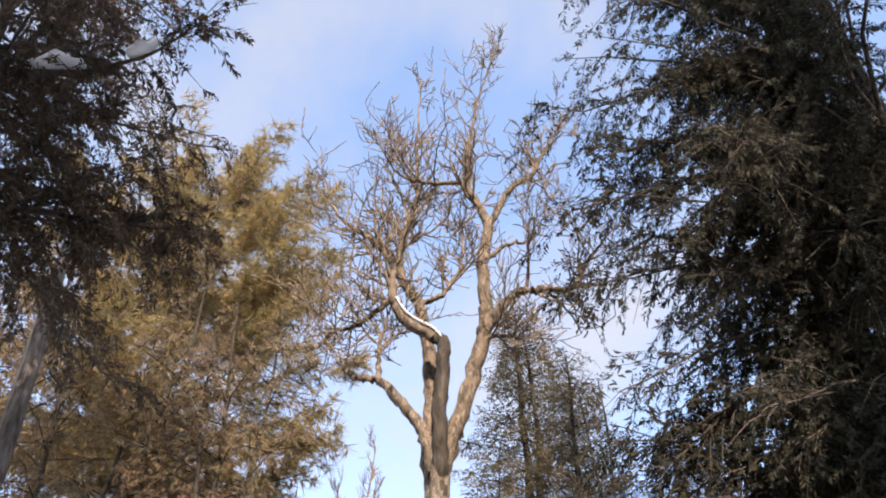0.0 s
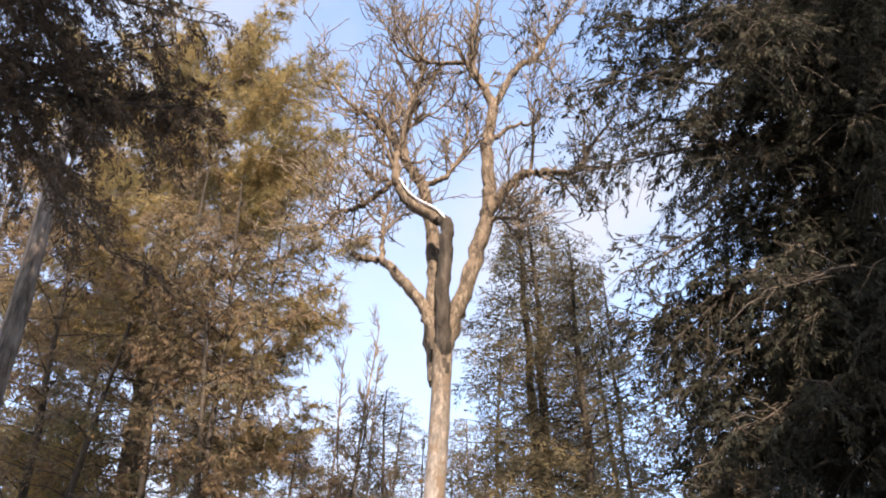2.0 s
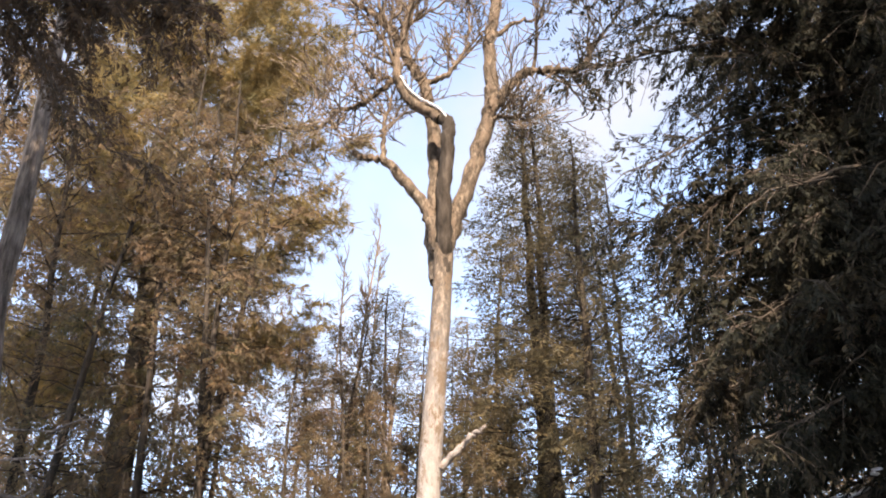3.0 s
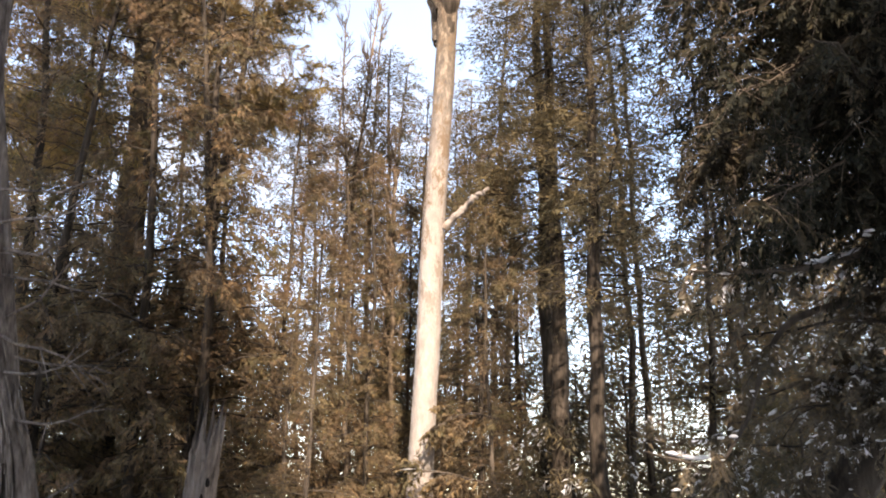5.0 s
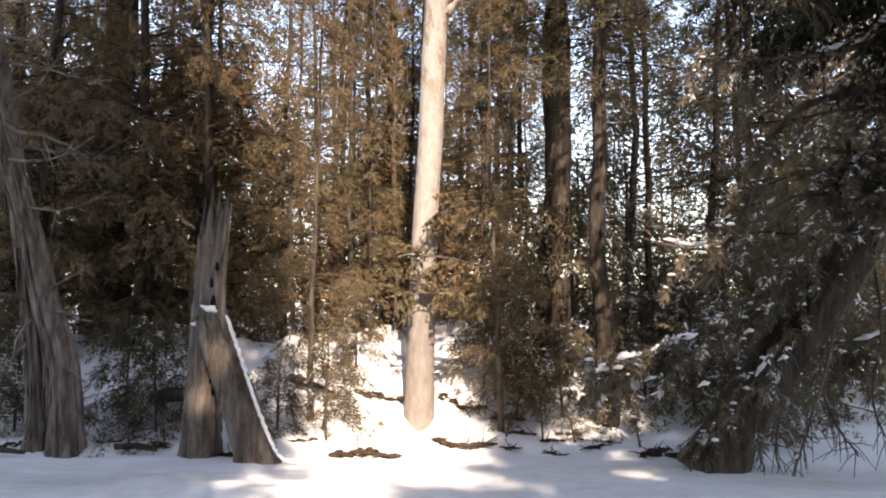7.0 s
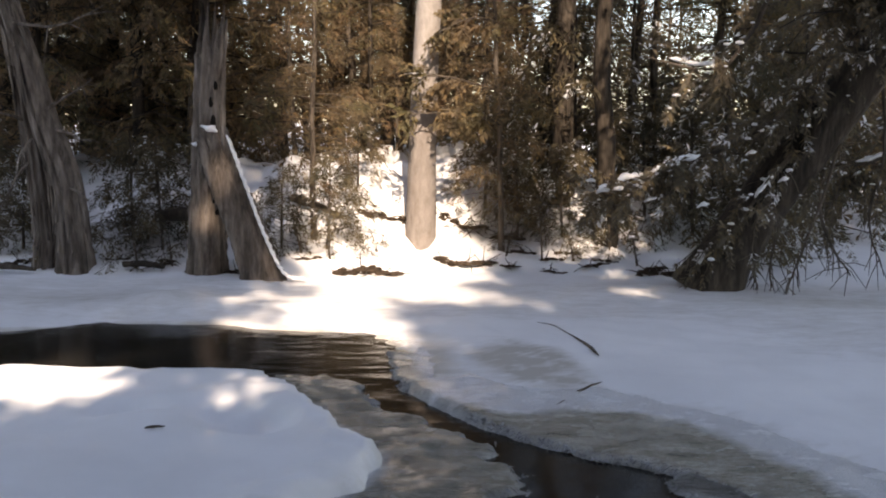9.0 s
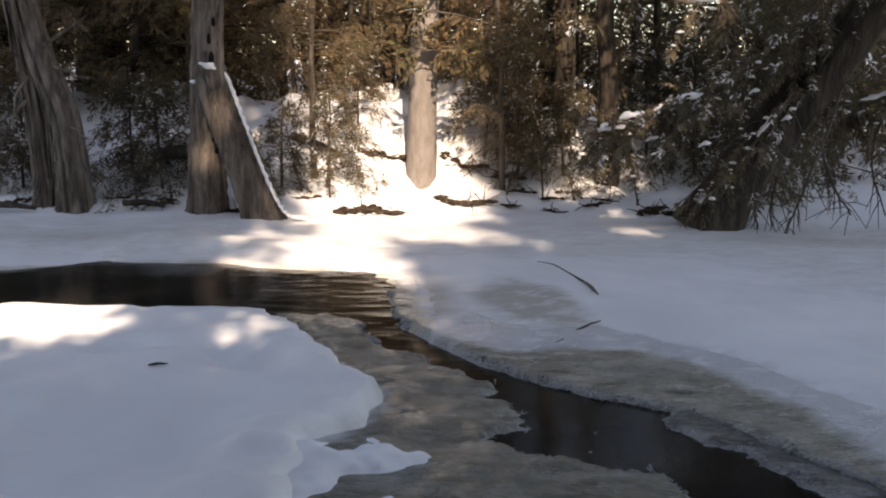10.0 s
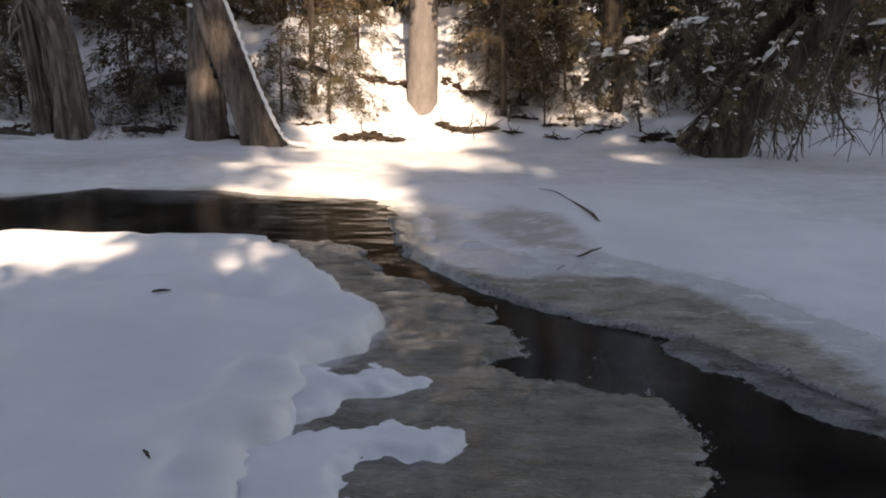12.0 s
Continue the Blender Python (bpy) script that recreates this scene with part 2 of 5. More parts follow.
def curve_points(pts, n):
    """A smooth line (Catmull-Rom) of n points through pts; columns past the third glide along."""
    p = np.asarray(pts, float)
    if len(p) < 3:
        return p[0] + (p[-1] - p[0]) * np.linspace(0, 1, n)[:, None]
    p = np.concatenate([[2 * p[0] - p[1]], p, [2 * p[-1] - p[-2]]])
    s = np.linspace(0, len(p) - 3 - 1e-9, n)
    i = s.astype(int)
    t = (s - i)[:, None]
    a, b, c, d = p[i], p[i + 1], p[i + 2], p[i + 3]
    return 0.5 * (2 * b + (c - a) * t + (2 * a - 5 * b + 4 * c - d) * t ** 2 + (3 * b - a - 3 * c + d) * t ** 3)


def tube(soup, pts, radii, sides=6, rough=0.0, rng=None, ridges=0.0, cap=True):
    """A tapering round body along pts, closed at its ends."""
    p, r = np.asarray(pts, float), np.asarray(radii, float)
    k = len(p)
    t = np.gradient(p, axis=0)
    t /= np.linalg.norm(t, axis=1)[:, None] + 1e-9
    ref = np.array([1.0, 0, 0]) if abs(t[:, 0]).mean() < 0.7 else np.array([0, 1.0, 0])
    u = ref - (t @ ref)[:, None] * t
    u /= np.linalg.norm(u, axis=1)[:, None] + 1e-9
    w = np.cross(t, u)
    a = np.linspace(0, 2 * np.pi, sides, endpoint=False)
    rr = np.repeat(r[:, None], sides, 1)
    if rng is not None and (rough or ridges):
        rr = rr * (1 + rough * rng.normal(0, 1, rr.shape))
        ph = rng.uniform(0, 6.28, 3)
        rr = rr * (1 + ridges * (np.sin(3 * a + ph[0]) * 0.4 + np.sin(5 * a + ph[1]) * 0.35 + np.sin(9 * a + ph[2]) * 0.25)[None, :])
    v = p[:, None] + rr[..., None] * (np.cos(a)[None, :, None] * u[:, None] + np.sin(a)[None, :, None] * w[:, None])
    i, j = np.meshgrid(np.arange(k - 1), np.arange(sides), indexing="ij")
    j2 = (j + 1) % sides
    f = np.stack([i * sides + j, i * sides + j2, (i + 1) * sides + j2, (i + 1) * sides + j], -1).reshape(-1, 4)
    soup.add(v.reshape(-1, 3), f)
    for end in (0, k - 1) if cap else ():
        vv = np.concatenate([[p[end]], v[end]])
        q = np.arange(sides)
        tri = np.stack([np.zeros(sides, int), 1 + q, 1 + (q + 1) % sides], -1)
        soup.add(vv, tri if end else tri[:, ::-1])


def unit(v):
    return v / (np.linalg.norm(v, axis=-1, keepdims=True) + 1e-9)


def scatter(soup, proto, pos, fwd, up, size):
    """Copies of a small leaf cluster (v, f), each with its own place, heading and size."""
    v, f = proto
    pos, fwd = np.asarray(pos), unit(np.asarray(fwd))
    side = unit(np.cross(np.asarray(up), fwd))
    nrm = np.cross(fwd, side)
    s = np.asarray(size)[:, None, None]
    out = pos[:, None] + s * (v[None, :, 0:1] * fwd[:, None] + v[None, :, 1:2] * side[:, None] + v[None, :, 2:3] * nrm[:, None])
    n, k = len(pos), len(v)
    ff = (f[None] + (np.arange(n) * k)[:, None, None]).reshape(-1, f.shape[1])
    soup.add(out.reshape(-1, 3), ff)


def spray_proto(seed, fingers=14, width=0.03, spread=40, long=0.34, sag=0.25):
    """A flat frond along +x, one long: slim fingers to both sides, in small fans, that sag toward their tips."""
    rng = np.random.default_rng(seed)
    v, f = [], []
    for i in range(fingers):
        s = 0.04 + 0.72 * (i // 2) / max(1, fingers // 2 - 1) + rng.uniform(-0.03, 0.03)
        ang = radians((spread * (1.1 - 0.7 * s) + rng.uniform(-16, 16)) * (1 if i % 2 else -1))
        ln = (long * (1.1 - 0.4 * s)) * rng.uniform(0.65, 1.3)
        d = np.array([math.cos(ang), math.sin(ang), rng.uniform(-0.4, 0.25)])
        q = np.array([-math.sin(ang), math.cos(ang), rng.uniform(-0.9, 0.9)]) * width * rng.uniform(0.75, 1.4) * rng.choice((-1, 1))
        o = np.array([s, 0.04 * math.sin(9 * s + seed), -0.15 * s * s])
        k = len(v)
        v += [o - q * 0.35, o + d * ln * rng.uniform(0.5, 0.75) + q, o + d * ln + [0, 0, -sag * ln]]
        f.append([k, k + 1, k + 2])
    return np.array(v), np.array(f)


def shade_proto(seed, leaves=8, width=0.125, spread=50, long=0.52):
    """A broad coarse frond for the trees that only shade the stream."""
    rng = np.random.default_rng(seed)
    v, f = [], []
    for i in range(leaves):
        s = 0.02 + 0.78 * i / leaves
        ang = 0 if i == leaves - 1 else radians(spread + rng.uniform(-18, 18)) * (1 if i % 2 else -1)
        ln = (long * (1 - 0.45 * s) + 0.06) * rng.uniform(0.6, 1.35)
        d = np.array([math.cos(ang), math.sin(ang), rng.uniform(-0.7, 0.4)])
        q = np.array([-math.sin(ang), math.cos(ang), rng.uniform(-0.8, 0.8)]) * width * rng.uniform(0.7, 1.3)
        o = np.array([s, 0.05 * math.sin(9 * s + seed), -0.15 * s * s])
        k = len(v)
        m = o + d * ln * rng.uniform(0.42, 0.62)
        v += [o, m + q, o + d * ln + [0, 0, -0.04], m - q * rng.uniform(0.6, 1.0)]
        f.append([k, k + 1, k + 2, k + 3])
    return np.array(v), np.array(f)


def tuft_proto(seed, needles=14, width=0.035):
    """A tuft of long needles about +x."""
    rng = np.random.default_rng(seed)
    v, f = [], []
    for i in range(needles):
        d = unit(np.array([rng.uniform(0.1, 1.0), *rng.normal(0, 0.6, 2)])) * rng.uniform(0.7, 1.1)
        q = unit(np.cross(d, rng.normal(0, 1, 3))) * width
        o = np.array([rng.uniform(-0.3, 0.2), 0, 0])
        k = len(v)
        v += [o - q, o + q, o + d]
        f.append([k, k + 1, k + 2])
    return np.array(v), np.array(f)


SPRAY = [spray_proto(s, 12, 0.054, 46, 0.37, 0.35) for s in range(4)]
SPRAY_FAR = [spray_proto(10 + s, 10, 0.058, 46, 0.4, 0.3) for s in range(3)]
TUFT = [tuft_proto(20 + s, 12, 0.04) for s in range(3)]
NEEDLED = [spray_proto(30 + s, 10, 0.05, 60, 0.4, 0.1) for s in range(3)]
SHADE = [shade_proto(50 + s) for s in range(3)]
FIR = [spray_proto(60 + s, 18, 0.034, 58, 0.3, 0.22) for s in range(3)]
COARSE = [spray_proto(40 + s, 7, 0.085, 54, 0.52, 0.15) for s in range(3)]


TIPS = {}  # where the sprays of a kind of tree sit, for snow to rest on


def conifer(name, height, r0, base, radius, boughs, protos, size, leaf, bark_m, seed, droop=0.35, slope=0.15,
            density=9.0, profile="cone", axis=None, up_tip=0.2, dead=0, sides=8, arc=None, sub=0.42, bough_r=0.016,
            apart=False, hang=0.25, ragged=0.45, twiggy=True, spacing=0.9, top=1.0, low_leaf=None, inner=0.16):
    """A conifer with its foot at the origin: trunk, boughs and crown. profile: cone, column or round. apart: each bough is a part."""
    rng = np.random.default_rng(seed)
    thing = new(name)
    trunk, wood, crown = Soup(), Soup(), Soup()
    s = np.linspace(0, 1, 16)
    bend = rng.normal(0, 0.09, 2)
    if axis is None:
        axis = np.stack([bend[0] * np.sin(3 * s) * height * 0.1, bend[1] * np.sin(4 * s) * height * 0.1, s * height - 0.15], 1)
        kink = np.random.default_rng(seed + 7).normal(0, 0.006 * height, (16, 2)).cumsum(0) * 0.5
        axis[2:, :2] += kink[2:] - kink[2]
    else:
        axis = curve_points(axis, 16)
    rad = r0 * (1 - s) ** 0.8 * (1 + 0.35 * np.exp(-s * 30)) + 0.012
    tube(trunk, axis, rad, sides, 0.03, rng, 0.06 if sides < 12 else 0.2)
    part("trunk", trunk.mesh("trunk", bark_m), thing)

    def leaves(soup, pos, fwd, siz):
        pos, fwd, siz = np.concatenate(pos), np.concatenate(fwd), np.concatenate(siz)
        up = np.array([0, 0, 1.0]) + rng.normal(0, ragged, pos.shape)
        pick = rng.integers(0, len(protos), len(pos))
        for k, pr in enumerate(protos):
            g = pick == k
            if g.any():
                scatter(soup, pr, pos[g], fwd[g], up[g], siz[g])

    pos, fwd, siz = [], [], []
    for i in range(boughs):
        u = base + (1 - base) * ((i + rng.uniform(0, 1)) / boughs) ** spacing
        if u > top:
            continue
        h = (u - base) / (1 - base)
        prof = {"cone": (1 - h) ** 0.85 + 0.12, "column": min(1, 3.2 * (1 - h)) * (0.75 + 0.25 * math.sin(h * 9)) + 0.05,
                "over": float(np.interp(h, [0, 0.12, 0.4, 0.55, 1], [0.24, 0.5, 0.9, 1.0, 0.95])),
                "round": math.sqrt(max(0.18, 1 - (2 * h - 0.75) ** 2 / 1.6))}[profile]
        ln = radius * prof * rng.uniform(0.6, 1.15)
        az = rng.uniform(0, 6.283) if arc is None else radians(rng.uniform(*arc))
        o = np.array([np.interp(u, s, axis[:, k]) for k in range(3)])
        out = np.array([math.cos(az), math.sin(az), 0])
        q = np.linspace(0, 1, 7)
        sl = slope + rng.normal(0, 0.12) + (0.5 * h if profile != "column" else 0.35 * h)
        line = o + ln * (q[:, None] * out + (sl * q - droop * q ** 2 + up_tip * q ** 3)[:, None] * np.array([0, 0, 1]))
        line[1:-1] += rng.normal(0, 0.03 * ln, (5, 3))
        if apart:
            wood, crown, pos, fwd, siz = Soup(), Soup(), [], [], []
        if apart:
            tube(wood, line, np.linspace(bough_r * (0.6 + ln * 0.35), 0.005, 7), 5)
        else:
            tube(wood, line[::2], np.linspace(bough_r * (0.6 + ln * 0.35), 0.005, 4), 3, cap=False)
        bare = rng.uniform() < dead
        m = max(3, int(ln * density * (0.4 if bare else 1)))
        for k in range(m):
            w = inner + (1 - inner) * (k + rng.uniform(0, 1)) / m
            p0 = np.array([np.interp(w, q, line[:, c]) for c in range(3)])
            turn = rng.choice((-1, 1)) * radians(rng.uniform(20, 75))
            d = np.array([math.cos(az + turn), math.sin(az + turn), rng.uniform(-0.35, 0.2) - droop * 0.6])
            sl2 = max(0.15, sub * ln * (1.05 - 0.75 * w)) * rng.uniform(0.5, 1.2)
            cnt = max(2, int(sl2 / (size * 0.43)))
            e = np.linspace(0.2, 1, cnt)[:, None]
            if bare or (twiggy and sl2 > 0.3):
                tube(wood, [p0, p0 + d * sl2 * 0.5 + [0, 0, -0.06 * sl2], p0 + d * sl2 + [0, 0, -hang * sl2]], [0.008, 0.006, 0.003], 3, cap=False)
            if bare:
                continue
            pos.append(p0 + d * sl2 * e + np.array([0, 0, -hang]) * sl2 * e ** 2)
            fwd.append(d + rng.normal(0, 0.5, (cnt, 3)) + np.array([0, 0, -hang]))
            siz.append(size * rng.uniform(0.6, 1.3, cnt))
        if apart:
            bough = part("bough", wood.mesh("bough", bark_m), thing)
            if pos:
                leaves(crown, pos, fwd, siz)
                tagged(part("foliage", crown.mesh("foliage", low_leaf if low_leaf and o[2] < 4.5 else leaf, False), bough), kind="stuff")
    if not apart:
        TIPS[thing.name.split(".")[0]] = np.concatenate(pos)
        leaves(crown, pos, fwd, siz)
        tagged(part("branchwork", wood.mesh("branchwork", bark_m), thing), kind="stuff")
        part("crown", crown.mesh("crown", leaf, False), thing)
    return thing


# ---- ground ----
def smooth(a, b, x):
    t = np.clip((x - a) / (b - a), 0, 1)
    return t * t * (3 - 2 * t)


def waves(x, y, scale, seed):
    """Soft uneven relief between about -1 and 1."""
    rng = np.random.default_rng(seed)
    out = np.zeros_like(x)
    for k in range(9):
        a, f, p = rng.uniform(0, 6.28), scale * rng.uniform(0.5, 2.4), rng.uniform(0, 6.28)
        out += np.sin((x * math.cos(a) + y * math.sin(a)) * f + p + 1.3 * np.sin((x * math.sin(a) - y * math.cos(a)) * f * 0.7 + p * 2)) / 4.5
    return out


def inside(x, y, outline):
    """Signed distance to a closed outline, positive inside."""
    p = np.asarray(outline)
    best, odd = np.full(x.shape, 1e9), np.zeros(x.shape, bool)
    for a, b in zip(p, np.roll(p, -1, 0)):
        d = b - a
        t = np.clip(((x - a[0]) * d[0] + (y - a[1]) * d[1]) / (d @ d + 1e-12), 0, 1)
        best = np.minimum(best, np.hypot(x - a[0] - t * d[0], y - a[1] - t * d[1]))
        cross = (a[1] > y) != (b[1] > y)
        odd ^= cross & (x < d[0] * (y - a[1]) / (d[1] + 1e-12) + a[0])
    return np.where(odd, best, -best)


CHANNEL = [(-14, 5.6), (-3.0, 5.88), (-2.1, 5.95), (-1.35, 5.9), (-1.15, 5.8), (-1.02, 5.54), (-0.79, 5.28), (-0.59, 4.92), (-0.45, 4.74), (-0.31, 4.48),
           (-0.34, 4.22), (-0.4, 4.03), (-0.5, 3.85), (-0.6, 3.72), (-0.62, 3.5), (-0.56, 3.32), (-0.58, 3.12), (-0.66, 3.0), (-0.65, 2.8), (-0.62, 2.5), (-0.2, 1.7),
           (1.0, 0.9), (6, -0.6), (14, -1.5), (14, 0.2), (6, 1.2), (2.3, 2.7), (1.82, 3.5), (1.76, 3.82), (1.68, 4.2), (1.56, 4.42), (1.42, 4.72), (1.26, 4.98),
           (0.96, 5.14), (0.6, 5.15), (0.32, 5.12), (0.12, 5.23), (-0.12, 5.43), (-0.18, 5.7), (-0.26, 6.1), (-0.3, 6.56), (-0.46, 7.0), (-0.78, 7.24),
           (-1.13, 7.32), (-1.64, 7.36), (-2.0, 7.52), (-2.83, 7.48), (-3.23, 7.32), (-3.6, 7.15), (-14, 6.9)]
SHORE_X, SHORE_Y = [-30, -12, -4.9, -1.8, 0.3, 2.7, 3.5, 5.3, 12, 30], [11, 10, 9.85, 9.55, 10.1, 9.5, 10.5, 11.5, 13, 15]
BANK_X, BANK_Z = [-8, -5, -2.7, 0.2, 1.4, 3, 4.5, 9], [0.9, 0.95, 1.0, 1.2, 0.95, 0.45, 0.12, 0.2]


def ground_z(x, y):
    x, y = np.asarray(x, float), np.asarray(y, float)
    d = y - np.interp(x, SHORE_X, SHORE_Y) + 0.12 * waves(x, y, 2.2, 3)
    hb = np.interp(x, BANK_X, BANK_Z)
    z = hb * (0.12 * smooth(0, 0.25, d) + 0.88 * smooth(0.3, 2.7, d))
    z = z + smooth(0.3, 1.5, d) * (0.11 * waves(x, y, 2.6, 5) + 0.065 * waves(x, y, 7, 6) + 0.025 * waves(x, y, 16, 16)) + smooth(12, 90, y) * 0.4 * waves(x, y, 0.12, 7)
    z = z + 0.02 * waves(x, y, 1.8, 8) + 0.008 * waves(x, y, 7, 9) + 0.003 * waves(x, y, 19, 10)
    for cx, cy, r, h in ((-1.85, 5.05, 0.17, -0.1), (-1.75, 5.22, 0.14, 0.04), (-1.3, 4.95, 0.13, -0.07), (-1.1, 4.72, 0.16, -0.08), (-0.98, 4.8, 0.14, -0.05), (-1.5, 5.3, 0.22, 0.035), (-1.2, 4.5, 0.2, 0.04), (-0.85, 5.0, 0.2, 0.03), (-1.7, 4.85, 0.2, 0.035), (-1.6, 4.7, 0.3, 0.03), (-1.3, 3.7, 0.35, -0.04), (-1.0, 3.2, 0.22, 0.03), (-2.3, 4.2, 0.5, 0.04), (-2.6, 8.3, 0.3, 0.07), (-2.1, 8.0, 0.4, 0.03), (-0.7, 10.6, 0.15, 0.12), (-0.1, 10.6, 0.15, 0.12), (-0.41, 10.5, 0.24, -0.16)):
        z = z + h * np.exp(-((x - cx) ** 2 + ((y - cy) * 1.3) ** 2) / (r * r))
    calm = 1 - 0.75 * smooth(5.3, 5.7, y) * (1 - smooth(-1.3, -0.9, x))  # the long inner edge runs smooth
    edge = inside(x, y, CHANNEL) + calm * (0.055 * waves(x, y, 8, 11) + 0.022 * waves(x, y, 20, 12))
    low = smooth(0, 0.3, x + 0.6 - 0.8 * (5.7 - y)) * (y < 6.4)  # the far side slopes into the ice, the near side is an undercut edge
    low = np.maximum(low, smooth(6.2, 6.6, y))
    z = z + (1 - low) * (0.06 + 0.025 * calm * waves(x, y, 13, 13)) * np.exp(-(edge + 0.2) ** 2 / 0.04)
    z = z - low * 0.06 * smooth(-0.7, -0.05, edge)
    return z - 0.32 * smooth(-0.09, 0.05, edge)


def axis_steps(fine0, fine1, step, mid, midstep, far):
    a = np.arange(fine0, fine1 + 1e-6, step)
    lo, hi = np.arange(fine0 - midstep, -mid, -midstep)[::-1], np.arange(fine1 + midstep, mid, midstep)
    f = mid * 1.25 ** np.arange(0, 40)
    f = f[f < far]
    return np.concatenate([-f[::-1], lo, a, hi, f]) if fine0 < 0 else np.concatenate([-f[::-1], np.arange(fine0 - midstep, -mid, -midstep)[::-1], a, hi, f])


gx, gy = axis_steps(-3.6, 2.6, 0.045, 12, 0.22, 900), axis_steps(1.2, 7.7, 0.045, 18, 0.25, 900)
gy = np.concatenate([gy[gy < 7.7], np.arange(7.7, 12.6, 0.08), gy[gy > 12.6]])
X, Y = np.meshgrid(gx, gy)
Z = ground_z(X, Y)
i, j = np.meshgrid(np.arange(len(gy) - 1), np.arange(len(gx) - 1), indexing="ij")
k = i * len(gx) + j
soup = Soup()
soup.add(np.stack([X, Y, Z], -1).reshape(-1, 3), np.stack([k, k + 1, k + 1 + len(gx), k + len(gx)], -1).reshape(-1, 4))
ground_mesh = soup.mesh("ground", SNOW_GROUND)
soaked = 0.8 * smooth(-0.6, -0.02, inside(X, Y, CHANNEL)) * smooth(-0.6, -0.15, X)
soaked = np.maximum(soaked, 0.6 * np.exp(-((Y - 8.5) / 0.45) ** 2) * smooth(1.0, 3.2, X))
soaked = np.maximum(soaked, (0.76 + 0.3 * waves(X, Y, 13, 33) + 0.3 * waves(X, Y, 36, 34)) * np.exp(-(np.abs(((X - 0.55 + 0.16 * (Y - 6.15)) / 0.34) ** 2 + ((Y - 6.15) / 0.62) ** 2 + 0.3 * waves(X, Y, 5, 31))) ** 2) + 0.36 * np.exp(-((X - 0.1) / 0.35) ** 2 - ((Y - 6.3) / 0.7) ** 2))
soaked = np.maximum(soaked, 0.36 * smooth(1.5, 3.0, X) * smooth(5.6, 7.2, Y) * (1 - smooth(9.2, 9.7, Y)))
soaked = np.maximum(soaked, 0.8 * smooth(-0.2, -0.02, inside(X, Y, CHANNEL)) * smooth(6.4, 6.9, Y))
soaked = np.maximum(soaked, 0.32 * smooth(7.3, 7.9, Y) * (1 - smooth(9.2, 9.7, Y)))  # the thin dirty snow over the far ice
soaked = np.maximum(soaked, 0.5 * np.exp(-((Y - 8.4) / 0.7) ** 2) * (1 - smooth(-2.4, -1.2, X)) + 0.35 * np.exp(-((X + 2.0) / 1.1) ** 2 - ((Y - 7.55) / 0.2) ** 2))
ground_mesh.attributes.new("soaked", "FLOAT", "POINT").data.foreach_set("value", soaked.ravel().astype(np.float32))
tagged(new("ground", ground_mesh), "snow-covered frozen stream and wooded bank", "ground", kind="structure")

WATER_Z = -0.075
soup = Soup()
wx, wy = np.meshgrid(np.concatenate([np.linspace(-14, -3.6, 30), np.arange(-3.57, 2.4, 0.06), np.linspace(2.44, 14, 30)]), np.concatenate([np.linspace(-1.8, 1.96, 16), np.arange(2.0, 7.72, 0.028)]))
i, j = np.meshgrid(np.arange(wx.shape[0] - 1), np.arange(wx.shape[1] - 1), indexing="ij")
k = i * wx.shape[1] + j
riffle = smooth(-2.0, -0.9, wx) * smooth(4.6, 5.4, wy) * (1 - 0.7 * smooth(-0.1, 0.5, wx)) + 0.3 * smooth(0.0, 0.6, wx) * (1 - smooth(4.6, 5.4, wy))  # quicker water where the channel narrows
wz = WATER_Z + 0.003 * waves(wx, wy, 6, 21) + riffle * (0.0024 * waves(wx * 0.55, wy * 1.5, 17, 22) + 0.0022 * waves(wx * 0.6, wy * 1.6, 36, 23))
soup.add(np.stack([wx, wy, wz], -1).reshape(-1, 3), np.stack([k, k + 1, k + 1 + wx.shape[1], k + wx.shape[1]], -1).reshape(-1, 4))
tagged(new("water", soup.mesh("water", WATER)), "dark open water of a winding brook", "water", kind="structure")


